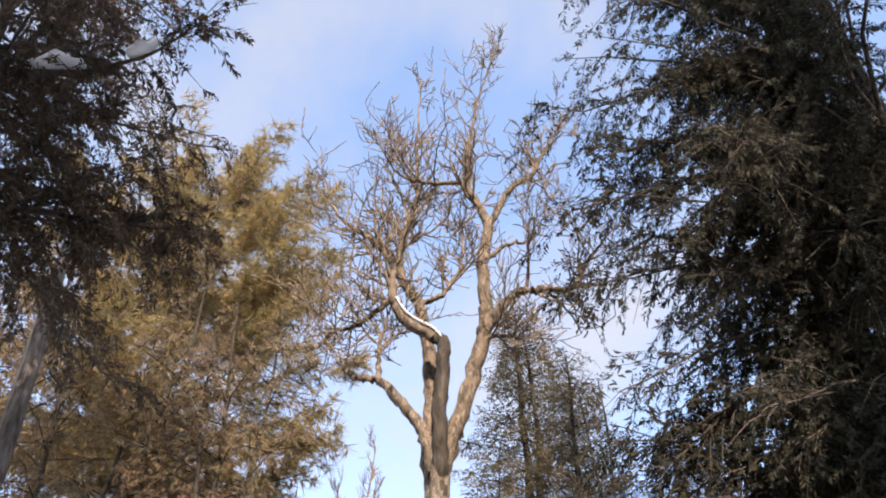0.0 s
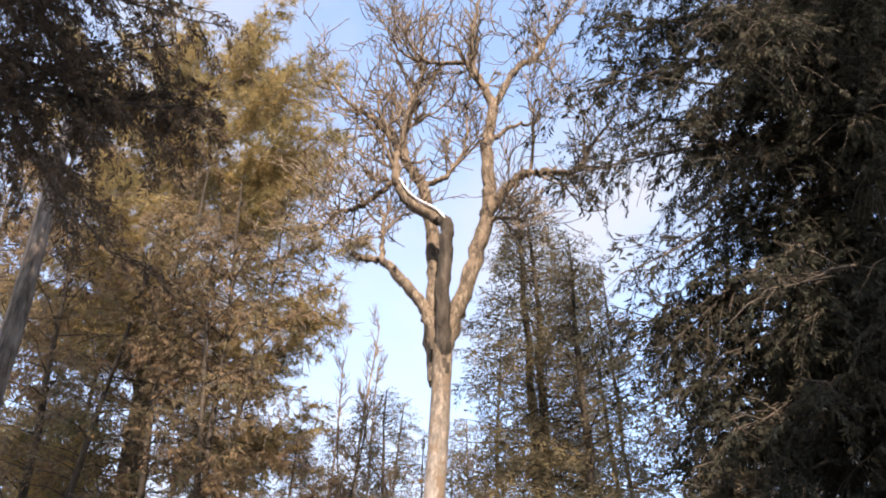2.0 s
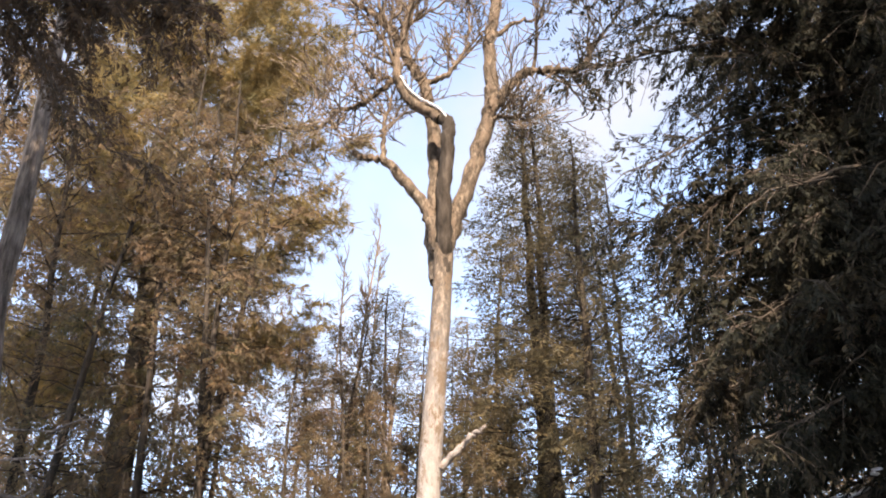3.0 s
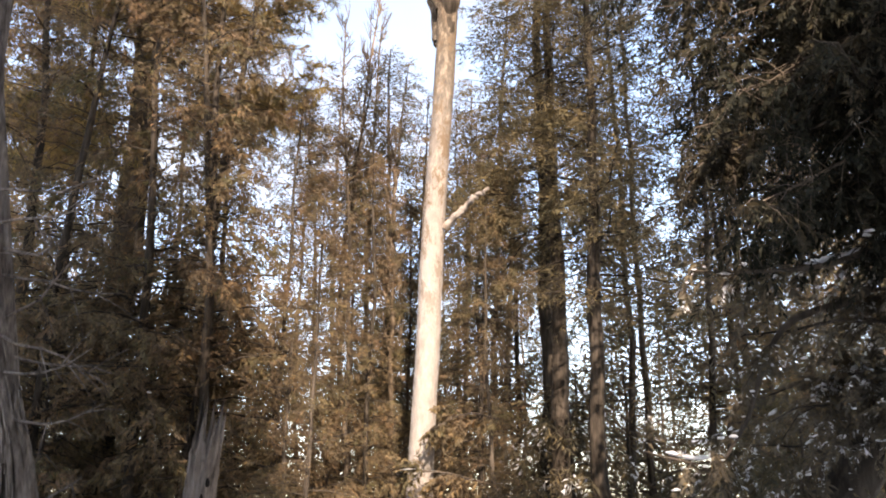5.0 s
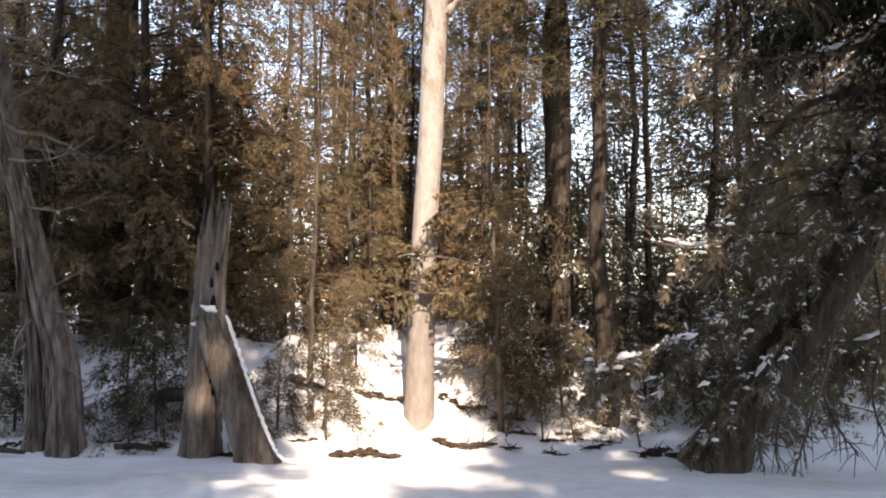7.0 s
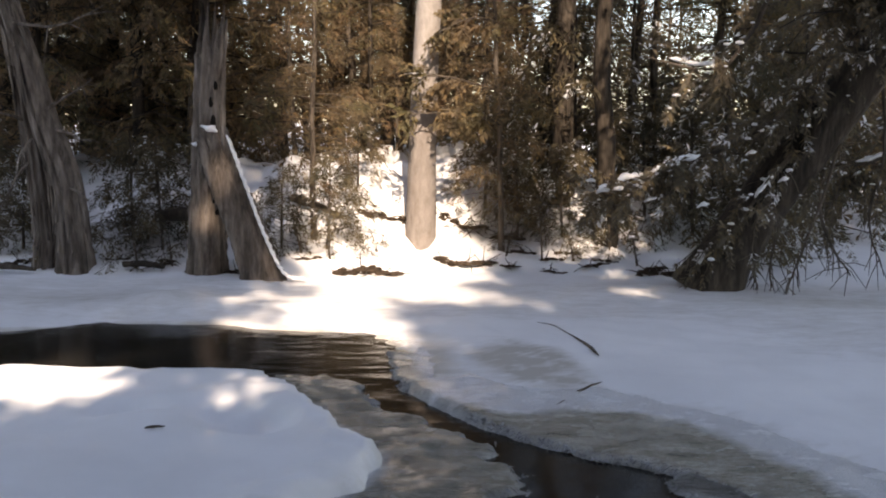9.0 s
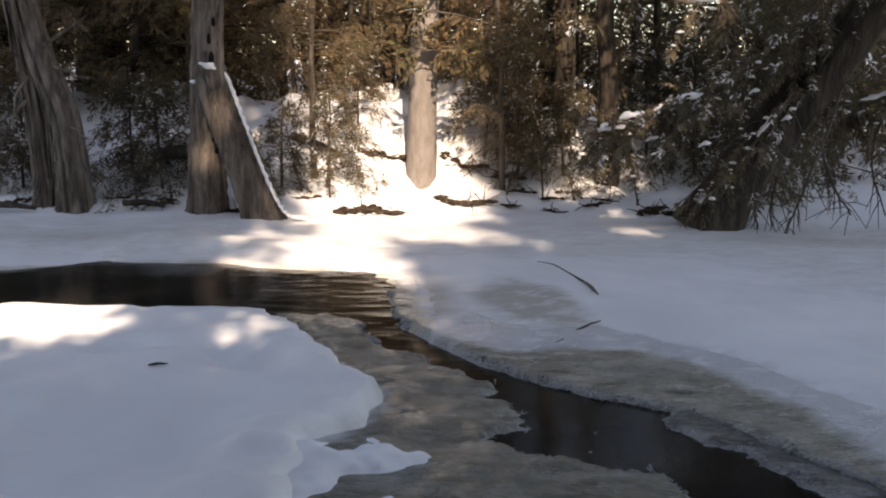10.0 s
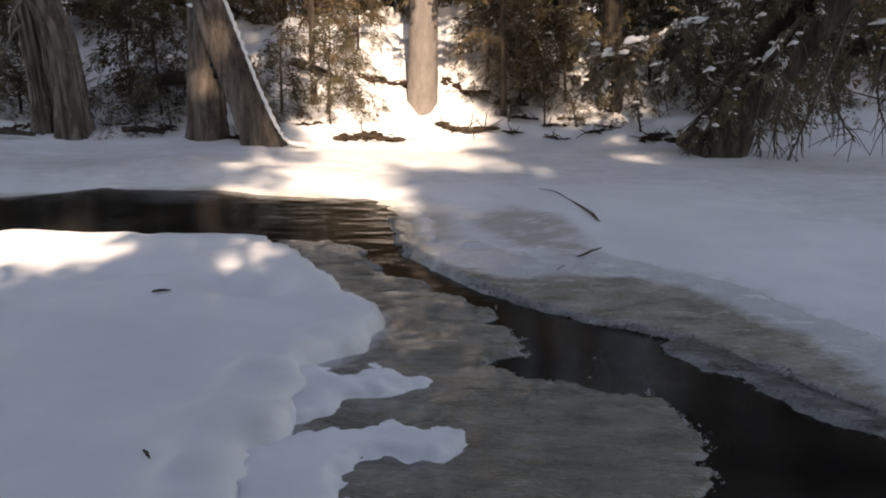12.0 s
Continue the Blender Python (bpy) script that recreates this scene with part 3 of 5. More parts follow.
def plate(name, outline, top, thick, material, seed, label, category, rough=0.03, wave=0.012, step=0.03, edge=0.05, frost=0, z_slope=0.0):
    """A sheet with a ragged outline, a rolling top and a rounded rim; frost: crystals that stand out from its rim over the water."""
    outline = p = np.asarray(outline) * (1.6 - top) / 1.6
    x, y = np.meshgrid(np.arange(p[:, 0].min() - 0.1, p[:, 0].max() + 0.1, step), np.arange(p[:, 1].min() - 0.1, p[:, 1].max() + 0.1, step))

    def depth(x, y):
        return inside(x, y, outline) + rough * waves(x, y, 11, seed) + rough * 0.6 * waves(x, y, 34, seed + 1) + rough * 0.25 * waves(x, y, 90, seed + 4)

    def surface(x, y, d):
        return top + z_slope * np.clip(-inside(x, y, CHANNEL) + 0.3, 0, 1) + wave * waves(x, y, 5, seed + 2) + wave * 0.5 * waves(x, y, 17, seed + 3) - thick * (1 - smooth(-step, edge, d))

    d = depth(x, y)
    z = surface(x, y, d)
    ny, nx = x.shape
    i, j = np.meshgrid(np.arange(ny - 1), np.arange(nx - 1), indexing="ij")
    k = (i * nx + j)
    f = np.stack([k, k + 1, k + 1 + nx, k + nx], -1).reshape(-1, 4)
    keep = (d.ravel()[f] > -step * 1.5).any(1)
    s = Soup()
    s.add(np.stack([x, y, z], -1).reshape(-1, 3), f[keep])
    thing = new(name)
    me = s.mesh("sheet", material)
    me.attributes.new("inland", "FLOAT", "POINT").data.foreach_set("value", d.ravel().astype(np.float32))
    me.attributes.new("bank", "FLOAT", "POINT").data.foreach_set("value", inside(x, y, CHANNEL).ravel().astype(np.float32))
    part("sheet", me, thing)
    if frost:
        rng = np.random.default_rng(seed + 9)
        px, py = rng.uniform(x.min(), x.max(), frost * 260), rng.uniform(y.min(), y.max(), frost * 260)
        dd = depth(px, py)
        ok = (np.abs(dd - 0.014) < 0.016) & (inside(px, py, CHANNEL) > 0.1) & (inside(px, py, outline) > -0.7 * rough)
        px, py, dd = px[ok][:frost], py[ok][:frost], dd[ok][:frost]
        e = 0.01
        g = np.stack([depth(px + e, py) - dd, depth(px, py + e) - dd], -1) / e
        g = -unit(g)
        rim = Soup()
        zz = surface(px, py, dd)
        for a in range(len(px)):
            ln, w = rng.uniform(0.008, 0.03), rng.uniform(0.004, 0.01)
            o = np.array([px[a], py[a], max(zz[a], top - 0.035)])
            t = unit(np.array([g[a, 0] + rng.normal(0, 0.5), g[a, 1] + rng.normal(0, 0.5), rng.uniform(-0.7, 0.5)]))
            q = unit(np.cross(t, rng.normal(0, 1, 3)))
            r = np.cross(t, q)
            rim.add([o - t * 0.02 + q * w, o - t * 0.02 - q * w * 0.5 + r * w, o - t * 0.02 - q * w * 0.5 - r * w, o + t * ln], [[0, 1, 3], [1, 2, 3], [2, 0, 3]])
        tagged(part("frost_rim", rim.mesh("frost_rim", ICE_RIM, False), thing, "whitish frost crystals along the ice edge"), kind="stuff")
    return tagged(thing, label, category)


LEFT_ICE = [(-1.25, 5.9), (-0.83, 5.82), (-0.56, 5.69), (-0.58, 5.48), (-0.34, 5.1), (-0.14, 4.95), (0.07, 4.68), (0.22, 4.56), (0.23, 4.39), (0.12, 4.31), (0.29, 4.24),
            (0.36, 4.17), (0.32, 3.96), (0.2, 3.86), (0.14, 3.81), (0.33, 3.71), (0.46, 3.6), (0.6, 3.56), (0.83, 3.55), (0.91, 3.43), (0.96, 3.25), (0.95, 3.07), (0.92, 2.91),
            (0.7, 2.3), (-0.9, 2.2), (-0.9, 3.6), (-0.6, 4.6), (-0.9, 5.3)]
RIGHT_ICE = [(-0.3, 5.75), (-0.34, 5.62), (-0.23, 5.46), (-0.02, 5.13), (0.14, 4.93), (0.29, 4.75), (0.43, 4.62), (0.56, 4.52), (0.7, 4.42), (0.83, 4.37), (0.95, 4.27), (1.1, 4.2),
             (1.25, 4.02), (1.42, 3.78), (1.6, 3.5), (1.76, 3.3), (2.5, 2.6), (2.8, 2.9), (2.2, 3.6), (2.0, 4.2), (1.6, 4.95), (0.9, 5.5), (0.4, 5.5), (0.1, 5.8)]
LOWER_ICE = [(0.94, 4.1), (0.96, 3.97), (1.1, 3.8), (1.26, 3.65), (1.39, 3.4), (1.48, 3.29), (1.58, 3.17), (2.35, 2.6), (2.6, 2.8), (1.9, 3.5), (1.5, 4.1), (1.2, 4.35)]
plate("ice_shelf", LEFT_ICE, -0.045, 0.08, ICE, 41, "wet grey-tan ice shelf along the open water", "ice", 0.045, 0.014, frost=420)
plate("ice_shelf", RIGHT_ICE, -0.034, 0.07, ICE_PALE, 51, "smooth tan-grey ice shelf melting into the snow", "ice", 0.02, 0.008, frost=520, z_slope=0.05)
plate("ice_shelf", [(-0.56, 6.98), (-0.47, 6.62), (-0.45, 6.25), (-0.41, 5.9), (-0.33, 5.6), (-0.05, 5.45), (-0.08, 6.0), (-0.14, 6.5), (-0.3, 7.1)], -0.056, 0.045, ICE_PALE, 81, "thin wet tan ice lip at the bend of the brook", "ice", 0.05, 0.01, 0.025, 0.06, frost=160)
plate("ice_shelf", LOWER_ICE, -0.052, 0.05, ICE_LOW, 56, "rough grey ice lobe with a crystal rim", "ice", 0.03, 0.012, frost=380)
plate("snow_slab", [(-0.8, 2.3), (-0.76, 3.05), (-0.55, 3.2), (-0.33, 3.25), (-0.14, 3.26), (0.03, 3.22), (0.05, 3.05), (-0.12, 2.98), (-0.32, 2.96), (-0.36, 2.3)], -0.016, 0.04, SNOW, 61,
      "white snow slab lying on the ice shelf", "snow", 0.05, 0.01, 0.02, 0.09)
plate("snow_slab", [(-0.8, 3.8), (-0.6, 3.86), (-0.48, 3.7), (-0.41, 3.8), (-0.26, 3.79), (-0.06, 3.69), (-0.16, 3.54), (-0.35, 3.5), (-0.44, 3.38), (-0.58, 3.25), (-0.78, 3.2)], -0.01, 0.045, SNOW, 66,
      "lumpy snow slab broken off the channel edge", "snow", 0.045, 0.016, 0.02, 0.09)
plate("ice_chunk", [(0.55, 3.7), (0.57, 3.83), (0.62, 3.95), (0.66, 3.93), (0.63, 3.8), (0.6, 3.68)], -0.066, 0.03, ICE_LOW, 71, "small grey ice chunk in the black water", "ice", 0.03, 0.01, 0.015, 0.04)

# ---- the tall bare tree ----
def bare_tree():
    thing = new("bare_tree")
    rng = np.random.default_rng(5)
    y0 = 10.8
    trunk = Soup()
    col = curve_points([(-0.41, y0, -0.15, 0.21), (-0.41, y0, 0.5, 0.175), (-0.38, y0, 2.0, 0.15), (-0.3, y0, 3.64, 0.14), (-0.25, y0, 5.03, 0.14),
                        (-0.15, y0, 6.5, 0.13), (-0.1, y0, 7.5, 0.128), (-0.08, y0, 8.1, 0.125), (-0.08, y0, 8.5, 0.05)], 46)
    tube(trunk, col[:, :3], col[:, 3], 20, 0.02, rng, 0.035)
    part("trunk", trunk.mesh("trunk", BARK_MAIN), thing, "pale tan trunk with dark patches of bark and leaf shade")
    limbs = [
        [(-0.09, 10.8, 7.5, 0.08), (-0.08, 10.72, 8.2, 0.105), (-0.07, 10.63, 9.1, 0.1), (-0.01, 10.6, 9.93, 0.1), (-0.18, 10.6, 10.17, 0.095), (-0.55, 10.6, 10.42, 0.085), (-0.77, 10.6, 10.98, 0.07), (-0.84, 10.6, 11.81, 0.055), (-1.21, 10.6, 12.2, 0.04), (-1.59, 10.55, 12.5, 0.03), (-1.95, 10.5, 13.1, 0.014)],
        [(-0.15, 10.85, 8.1, 0.1), (-0.3, 10.8, 8.64, 0.085), (-0.7, 10.8, 9.25, 0.07), (-0.94, 10.8, 9.5, 0.06), (-1.2, 10.8, 9.56, 0.05), (-1.4, 10.8, 9.64, 0.045)],
        [(-0.94, 10.8, 9.48, 0.045), (-0.97, 10.8, 9.85, 0.035), (-0.93, 10.8, 10.27, 0.025), (-0.8, 10.75, 10.9, 0.012)],
        [(-0.18, 10.95, 7.6, 0.09), (-0.23, 11.1, 8.4, 0.1), (-0.21, 11.1, 9.46, 0.1), (-0.25, 11.1, 10.28, 0.095), (-0.4, 11.1, 11.18, 0.085), (-0.7, 11.1, 11.91, 0.07), (-0.61, 11.1, 12.96, 0.05), (-0.45, 11.1, 13.66, 0.04), (-0.45, 11.0, 14.8, 0.025), (-0.39, 11.0, 17.05, 0.008)],
        [(-0.1, 10.82, 7.5, 0.09), (-0.03, 10.85, 8.2, 0.115), (0.25, 10.9, 9.12, 0.11), (0.58, 10.9, 10.32, 0.105), (0.64, 10.9, 10.9, 0.1), (0.64, 10.9, 11.82, 0.09), (0.77, 10.9, 12.72, 0.08), (0.6, 10.9, 13.28, 0.06), (0.43, 10.9, 13.86, 0.05), (0.51, 10.9, 14.95, 0.035), (0.78, 10.9, 16.51, 0.02), (1.18, 10.9, 17.86, 0.007)],
        [(0.77, 10.9, 12.72, 0.065), (1.16, 10.95, 13.63, 0.055), (1.58, 11.0, 14.06, 0.045), (1.89, 11.0, 14.76, 0.03), (2.3, 11.0, 15.3, 0.012)],
        [(0.64, 10.9, 10.5, 0.08), (1.09, 10.8, 11.09, 0.07), (1.54, 10.8, 11.2, 0.06), (1.98, 10.8, 11.21, 0.045), (2.31, 10.8, 11.78, 0.03), (2.82, 10.8, 12.54, 0.012)],
        [(-0.8, 10.65, 10.9, 0.05), (-1.23, 10.7, 10.52, 0.035), (-1.64, 10.7, 10.31, 0.025), (-1.85, 10.7, 10.05, 0.012)],
        [(0.43, 10.9, 13.8, 0.045), (0.1, 10.8, 13.7, 0.04), (-0.3, 10.7, 13.6, 0.03), (-0.8, 10.7, 13.9, 0.02), (-1.2, 10.6, 14.9, 0.008)],
        [(-0.12, 10.75, 5.0, 0.05), (0.17, 10.65, 5.28, 0.035), (0.42, 10.6, 5.47, 0.02)],
        [(0.5, 10.9, 10.1, 0.04), (0.75, 10.8, 10.3, 0.03), (1.15, 10.75, 10.2, 0.015)],
        [(-0.4, 11.1, 11.2, 0.05), (0.0, 11.2, 11.5, 0.04), (0.3, 11.2, 12.2, 0.025), (0.35, 11.2, 13.2, 0.01)],
        [(0.66, 10.9, 11.9, 0.045), (1.1, 11.0, 12.4, 0.03), (1.5, 11.1, 12.6, 0.02), (1.8, 11.1, 13.3, 0.008)],
    ]
    tips = []
    for n, spec in enumerate(limbs):
        c = curve_points(spec, 7 * len(spec))
        c[1:-1, :3] += rng.normal(0, 0.014, (len(c) - 2, 3))
        c[:, 3] *= 1.0 if n == 0 else 1.05
        cut = 29 if n == 0 else 0  # the front limb is darker up to its bend
        for a, b, mat in ((0, cut + 1, DEEP_BARK), (cut, len(c), BARK_MAIN)):
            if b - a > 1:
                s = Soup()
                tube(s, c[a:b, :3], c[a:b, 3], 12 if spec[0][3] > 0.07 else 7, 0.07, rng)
                part("limb", s.mesh("limb", mat), thing, "dark limb" if mat is DEEP_BARK else "")
        tips.append((c, n in (1, 9)))
    twigs = Soup()

    def sprout(p, d, ln, r, level):
        k = 5
        line, q = [p], p
        for _ in range(k):
            d = unit(d + rng.normal(0, 0.19, 3) + np.array([0, 0, 0.12]))
            q = q + d * ln / k
            line.append(q)
        tube(twigs, line, np.linspace(r, max(0.0075, r * 0.4), k + 1), 4 if r > 0.012 else 3)
        if level > 0:
            for w in np.linspace(0.2, 1, rng.integers(3, 6)):
                m = min(k, int(w * k))
                side = unit(np.cross(d, rng.normal(0, 1, 3)))
                sprout(line[m], unit(d * rng.uniform(0.5, 1.0) + side * rng.uniform(0.5, 1.0)), ln * rng.uniform(0.4, 0.75), max(0.0085, r * 0.62), level - 1)

    for c, short in tips:
        if short:
            continue
        m = len(c)
        for w in range(int(m * 0.3), m):
            if c[w, 3] < 0.075 and rng.uniform() < 0.7 and c[w, 2] > 9.6:
                t = unit(c[min(w + 1, m - 1), :3] - c[w - 1, :3])
                side = unit(np.cross(t, rng.normal(0, 1, 3)))
                sprout(c[w, :3], unit(t * 0.6 + side * 0.9 + np.array([0, 0, 0.35])), rng.uniform(0.5, 1.15) * (0.65 if c[w, 2] > 14.5 else 1), max(0.012, c[w, 3] * 0.45), 2)
    tagged(part("twig_growth", twigs.mesh("twig_growth", TWIG), thing, "fine bare tan twigs"), kind="stuff")
    return tagged(thing, "tall leafless hardwood tree with forked pale trunk on the snowy bank", "tree")


bare_tree()

def bare_sapling(x, y, height, seed):
    rng = np.random.default_rng(seed)
    thing = new("bare_sapling")
    z = float(ground_z(x, y))
    line = [np.array([x, y, z - 0.1])]
    d = np.array([0, 0, 1.0])
    for _ in range(12):
        d = unit(d + rng.normal(0, 0.03, 3) + [0, 0, 0.05])
        line.append(line[-1] + d * height / 12)
    s = Soup()
    tube(s, line, np.linspace(0.06, 0.012, 13), 7)
    part("trunk", s.mesh("trunk", TWIG), thing)
    s = Soup()
    for k in range(70):
        w = rng.integers(6, 13)
        e = unit(np.array([rng.normal(), rng.normal(), rng.uniform(1.2, 3.0)]))
        ln = rng.uniform(0.4, 1.3) * (1.2 - w / 16)
        foot = line[w - 1] + (line[w] - line[w - 1]) * rng.uniform()
        mid = foot + e * ln * 0.5 + rng.normal(0, 0.04, 3)
        tube(s, [foot, mid, foot + e * ln + [0, 0, 0.15 * ln]], [0.014, 0.01, 0.006], 3)
        for _ in range(3):
            g = unit(e + rng.normal(0, 0.5, 3))
            tube(s, [mid, mid + g * ln * 0.25, mid + g * ln * 0.5 + [0, 0, 0.05]], [0.009, 0.008, 0.005], 3)
    tagged(part("twig_growth", s.mesh("twig_growth", TWIG), thing), kind="stuff")
    return tagged(thing, "thin leafless young tree among the conifers", "tree", "leafless young trees")


for k, (x, y, h) in enumerate(((-2.05, 16.6, 11.4), (-1.75, 17.6, 10.6), (-2.4, 18.4, 11.0), (0.7, 13.6, 6.2), (-0.9, 14.6, 6.6))):
    bare_sapling(x, y, h, 900 + k)


# ---- conifers ----
def put(thing, x, y, turn=0, scale=1.0, label="", group=""):
    thing.matrix_basis = pose(x, y, float(ground_z(x, y)), 0, 0, turn) @ Matrix.Scale(scale, 4)
    return tagged(thing, label, "tree", group)


def again(thing, x, y, turn, scale, label="", sway=None):
    ob = copy_thing(thing, Matrix.Identity(4))
    sway = sway or (math.sin(x * 12.9 + y * 78.2) * 2.2, math.sin(x * 39.3 + y * 11.1) * 2.6)  # no two stand quite plumb
    ob.matrix_basis = pose(x, y, float(ground_z(x, y)), *sway, turn) @ Matrix.Scale(scale, 4)
    return tagged(ob, label)


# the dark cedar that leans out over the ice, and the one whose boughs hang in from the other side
# dark leaf above, lighter leaf below: shade and light put into colour
LEAN_TREE = put(conifer("cedar_tree", 22, 0.25, 0.27, 4.35, 180, SPRAY, 0.23, CEDAR_DARK, DEEP_BARK, 101, droop=0.5, slope=0.22, density=5.6, hang=0.6, sub=0.36, bough_r=0.023, profile="over",
            axis=[(0, 0, -0.1), (0.5, 0, 0.8), (1.5, -0.2, 2.3), (2.7, -0.6, 4.5), (3.4, -0.9, 8), (3.7, -1.0, 12), (3.9, -1.0, 17), (4.0, -1, 22)], arc=(48, 305), apart=True, spacing=0.95, sides=22, top=0.97, low_leaf=CEDAR_SNOW_LIT),
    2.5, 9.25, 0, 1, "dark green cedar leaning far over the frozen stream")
HIGH_TREE = put(conifer("cedar_tree", 17.0, 0.22, 0.5, 3.35, 95, SPRAY, 0.22, CEDAR_RUST, BARK_DARK, 102, droop=0.4, slope=0.1, density=8.5, hang=0.55, sub=0.35, bough_r=0.02, profile="column", arc=(-95, 95), apart=True, top=0.95),
    -5.7, 6.3, 0, 1, "dark cedar with snow on its drooping boughs")

# the golden pine and the cedars about it
put(conifer("pine_tree", 20.0, 0.3, 0.34, 4.05, 100, TUFT, 0.26, PINE, BARK_DARK, 103, arc=(140, 410), droop=0.12, slope=0.12, density=13, profile="round", up_tip=0.2, sub=0.3, inner=0.28, hang=-0.05),
    -6.5, 17.0, 0, 1, "tall sunlit golden-green pine above the cedars")
WALL = "brown winter cedars on the far bank"
c1 = put(conifer("cedar_tree", 13.5, 0.085, 0.05, 1.9, 100, SPRAY_FAR, 0.24, CEDAR, DEEP_BARK, 104, droop=0.5, slope=0.25, density=9, hang=0.45, sub=0.38, profile="column", dead=0.12, twiggy=False),
         -6.4, 13.2, 0, 1, "sunlit brown winter cedar in a dense stand", WALL)
c2 = put(conifer("cedar_tree", 12.0, 0.075, 0.04, 1.7, 100, SPRAY_FAR, 0.23, CEDAR, DEEP_BARK, 105, droop=0.55, slope=0.2, density=9, hang=0.45, sub=0.38, profile="column", dead=0.15, twiggy=False),
         -4.3, 12.6, 0, 1, "sunlit brown winter cedar in a dense stand", WALL)
for x, y, turn, sc, src in ((-3.2, 12.4, 60, 0.8, c1), (-8.4, 13.6, 100, 1.15, c2), (-4.1, 14.4, 200, 0.95, c1), (-7.2, 15.8, 300, 1.15, c2),
                            (-2.5, 13.6, 140, 0.62, c2), (-5.6, 12.3, 250, 0.85, c1), (-9.5, 17, 10, 1.3, c1),
                            (-3.6, 12.9, 320, 0.95, c2), (-5.3, 14.3, 45, 1.05, c1), (-7.6, 13.3, 190, 1.05, c1), (-3.9, 16.2, 110, 0.85, c2),
                            (0.42, 12.7, 30, 0.5, c2), (-1.2, 13.0, 170, 0.5, c2), (0.85, 14.0, 260, 0.62, c2), (-0.75, 15.2, 290, 0.58, c1)):
    again(src, x, y, turn, sc)

# spruces and slim forest trees behind
FOREST = "forest trees behind the bank"
# the shade on these spruce trunks is put into their darker bark
s1 = put(conifer("spruce_tree", 11.6, 0.13, 0.4, 1.75, 105, NEEDLED, 0.26, SPRUCE, DEEP_BARK, 106, droop=0.3, slope=0.0, density=10.5, twiggy=False, dead=0.08),
         1.2, 12.7, 0, 1, "green-brown spruce behind the bare tree", FOREST)
put(conifer("spruce_tree", 9.3, 0.06, 0.2, 0.75, 130, NEEDLED, 0.22, SPRUCE, BARK_DARK, 107, profile="column", droop=0.4, slope=0.1, density=16, twiggy=False),
    -1.15, 16.0, 0, 1, "slim young spruce with a narrow crown", FOREST)
f1 = put(conifer("forest_tree", 12.0, 0.06, 0.08, 1.35, 100, NEEDLED, 0.31, SPRUCE, BARK_DARK, 108, droop=0.25, slope=0.05, density=8, dead=0.22, twiggy=False),
         2.5, 14.2, 0, 0.95, "slim dark-trunked spruce with sparse lower boughs", FOREST)
f2 = put(conifer("forest_tree", 10.5, 0.06, 0.12, 1.35, 95, NEEDLED, 0.31, CEDAR, BARK_DARK, 109, profile="column", droop=0.4, slope=0.1, density=8, dead=0.15, twiggy=False),
         3.9, 14.4, 0, 1, "slim dark-trunked conifer with brown boughs", FOREST)
b1 = put(conifer("forest_tree", 12.0, 0.055, 0.03, 1.55, 100, COARSE, 0.32, SPRUCE, BARK_GREY, 111, droop=0.25, slope=0.05, density=6.3, dead=0.2, twiggy=False),
         3.0, 14.5, 0, 1, "slim forest spruce in a thick wood", FOREST)
b2 = put(conifer("forest_tree", 11.0, 0.05, 0.02, 1.5, 95, COARSE, 0.32, CEDAR, BARK_GREY, 112, droop=0.4, slope=0.15, density=6.3, dead=0.15, profile="column", twiggy=False),
         5.0, 15.5, 0, 1, "slim brown forest cedar in a thick wood", FOREST)
b3 = put(conifer("forest_tree", 12.0, 0.06, 0.03, 1.6, 90, COARSE, 0.46, SPRUCE, BARK_GREY, 117, droop=0.3, slope=0.1, density=5.4, dead=0.1, twiggy=False),
         7.5, 24.0, 0, 1, "distant slim spruce in a thick wood", FOREST)
b4 = put(conifer("forest_tree", 11.5, 0.06, 0.02, 1.6, 90, COARSE, 0.46, CEDAR, BARK_GREY, 118, droop=0.4, slope=0.15, density=5.4, dead=0.1, profile="column", twiggy=False),
         -9.5, 24.0, 0, 1, "distant slim brown cedar in a thick wood", FOREST)
rng = np.random.default_rng(77)
spots = []
while len(spots) < 48:
    y = 13.5 + 30 * rng.uniform(0, 1) ** 1.4
    x = rng.uniform(-0.66, 0.7) * y + rng.uniform(-1, 1)
    if any(math.hypot(x - a, y - b) < 1.35 for a, b in spots) or (x < -1 and y < 17.5) or (0.05 < x / y < 0.32 and y < 18) or (-0.17 < x / y < -0.02 and y < 22):
        continue
    spots.append((x, y))
    low = 0.6 if -0.2 < x / y < 0.0 else 0.8
    again(((b1, b2) if y < 20 else (b3, b4))[rng.integers(0, 2)], x, y, rng.uniform(0, 360), rng.uniform(low, low + 0.3) * (1 + (y - 14) * 0.006))

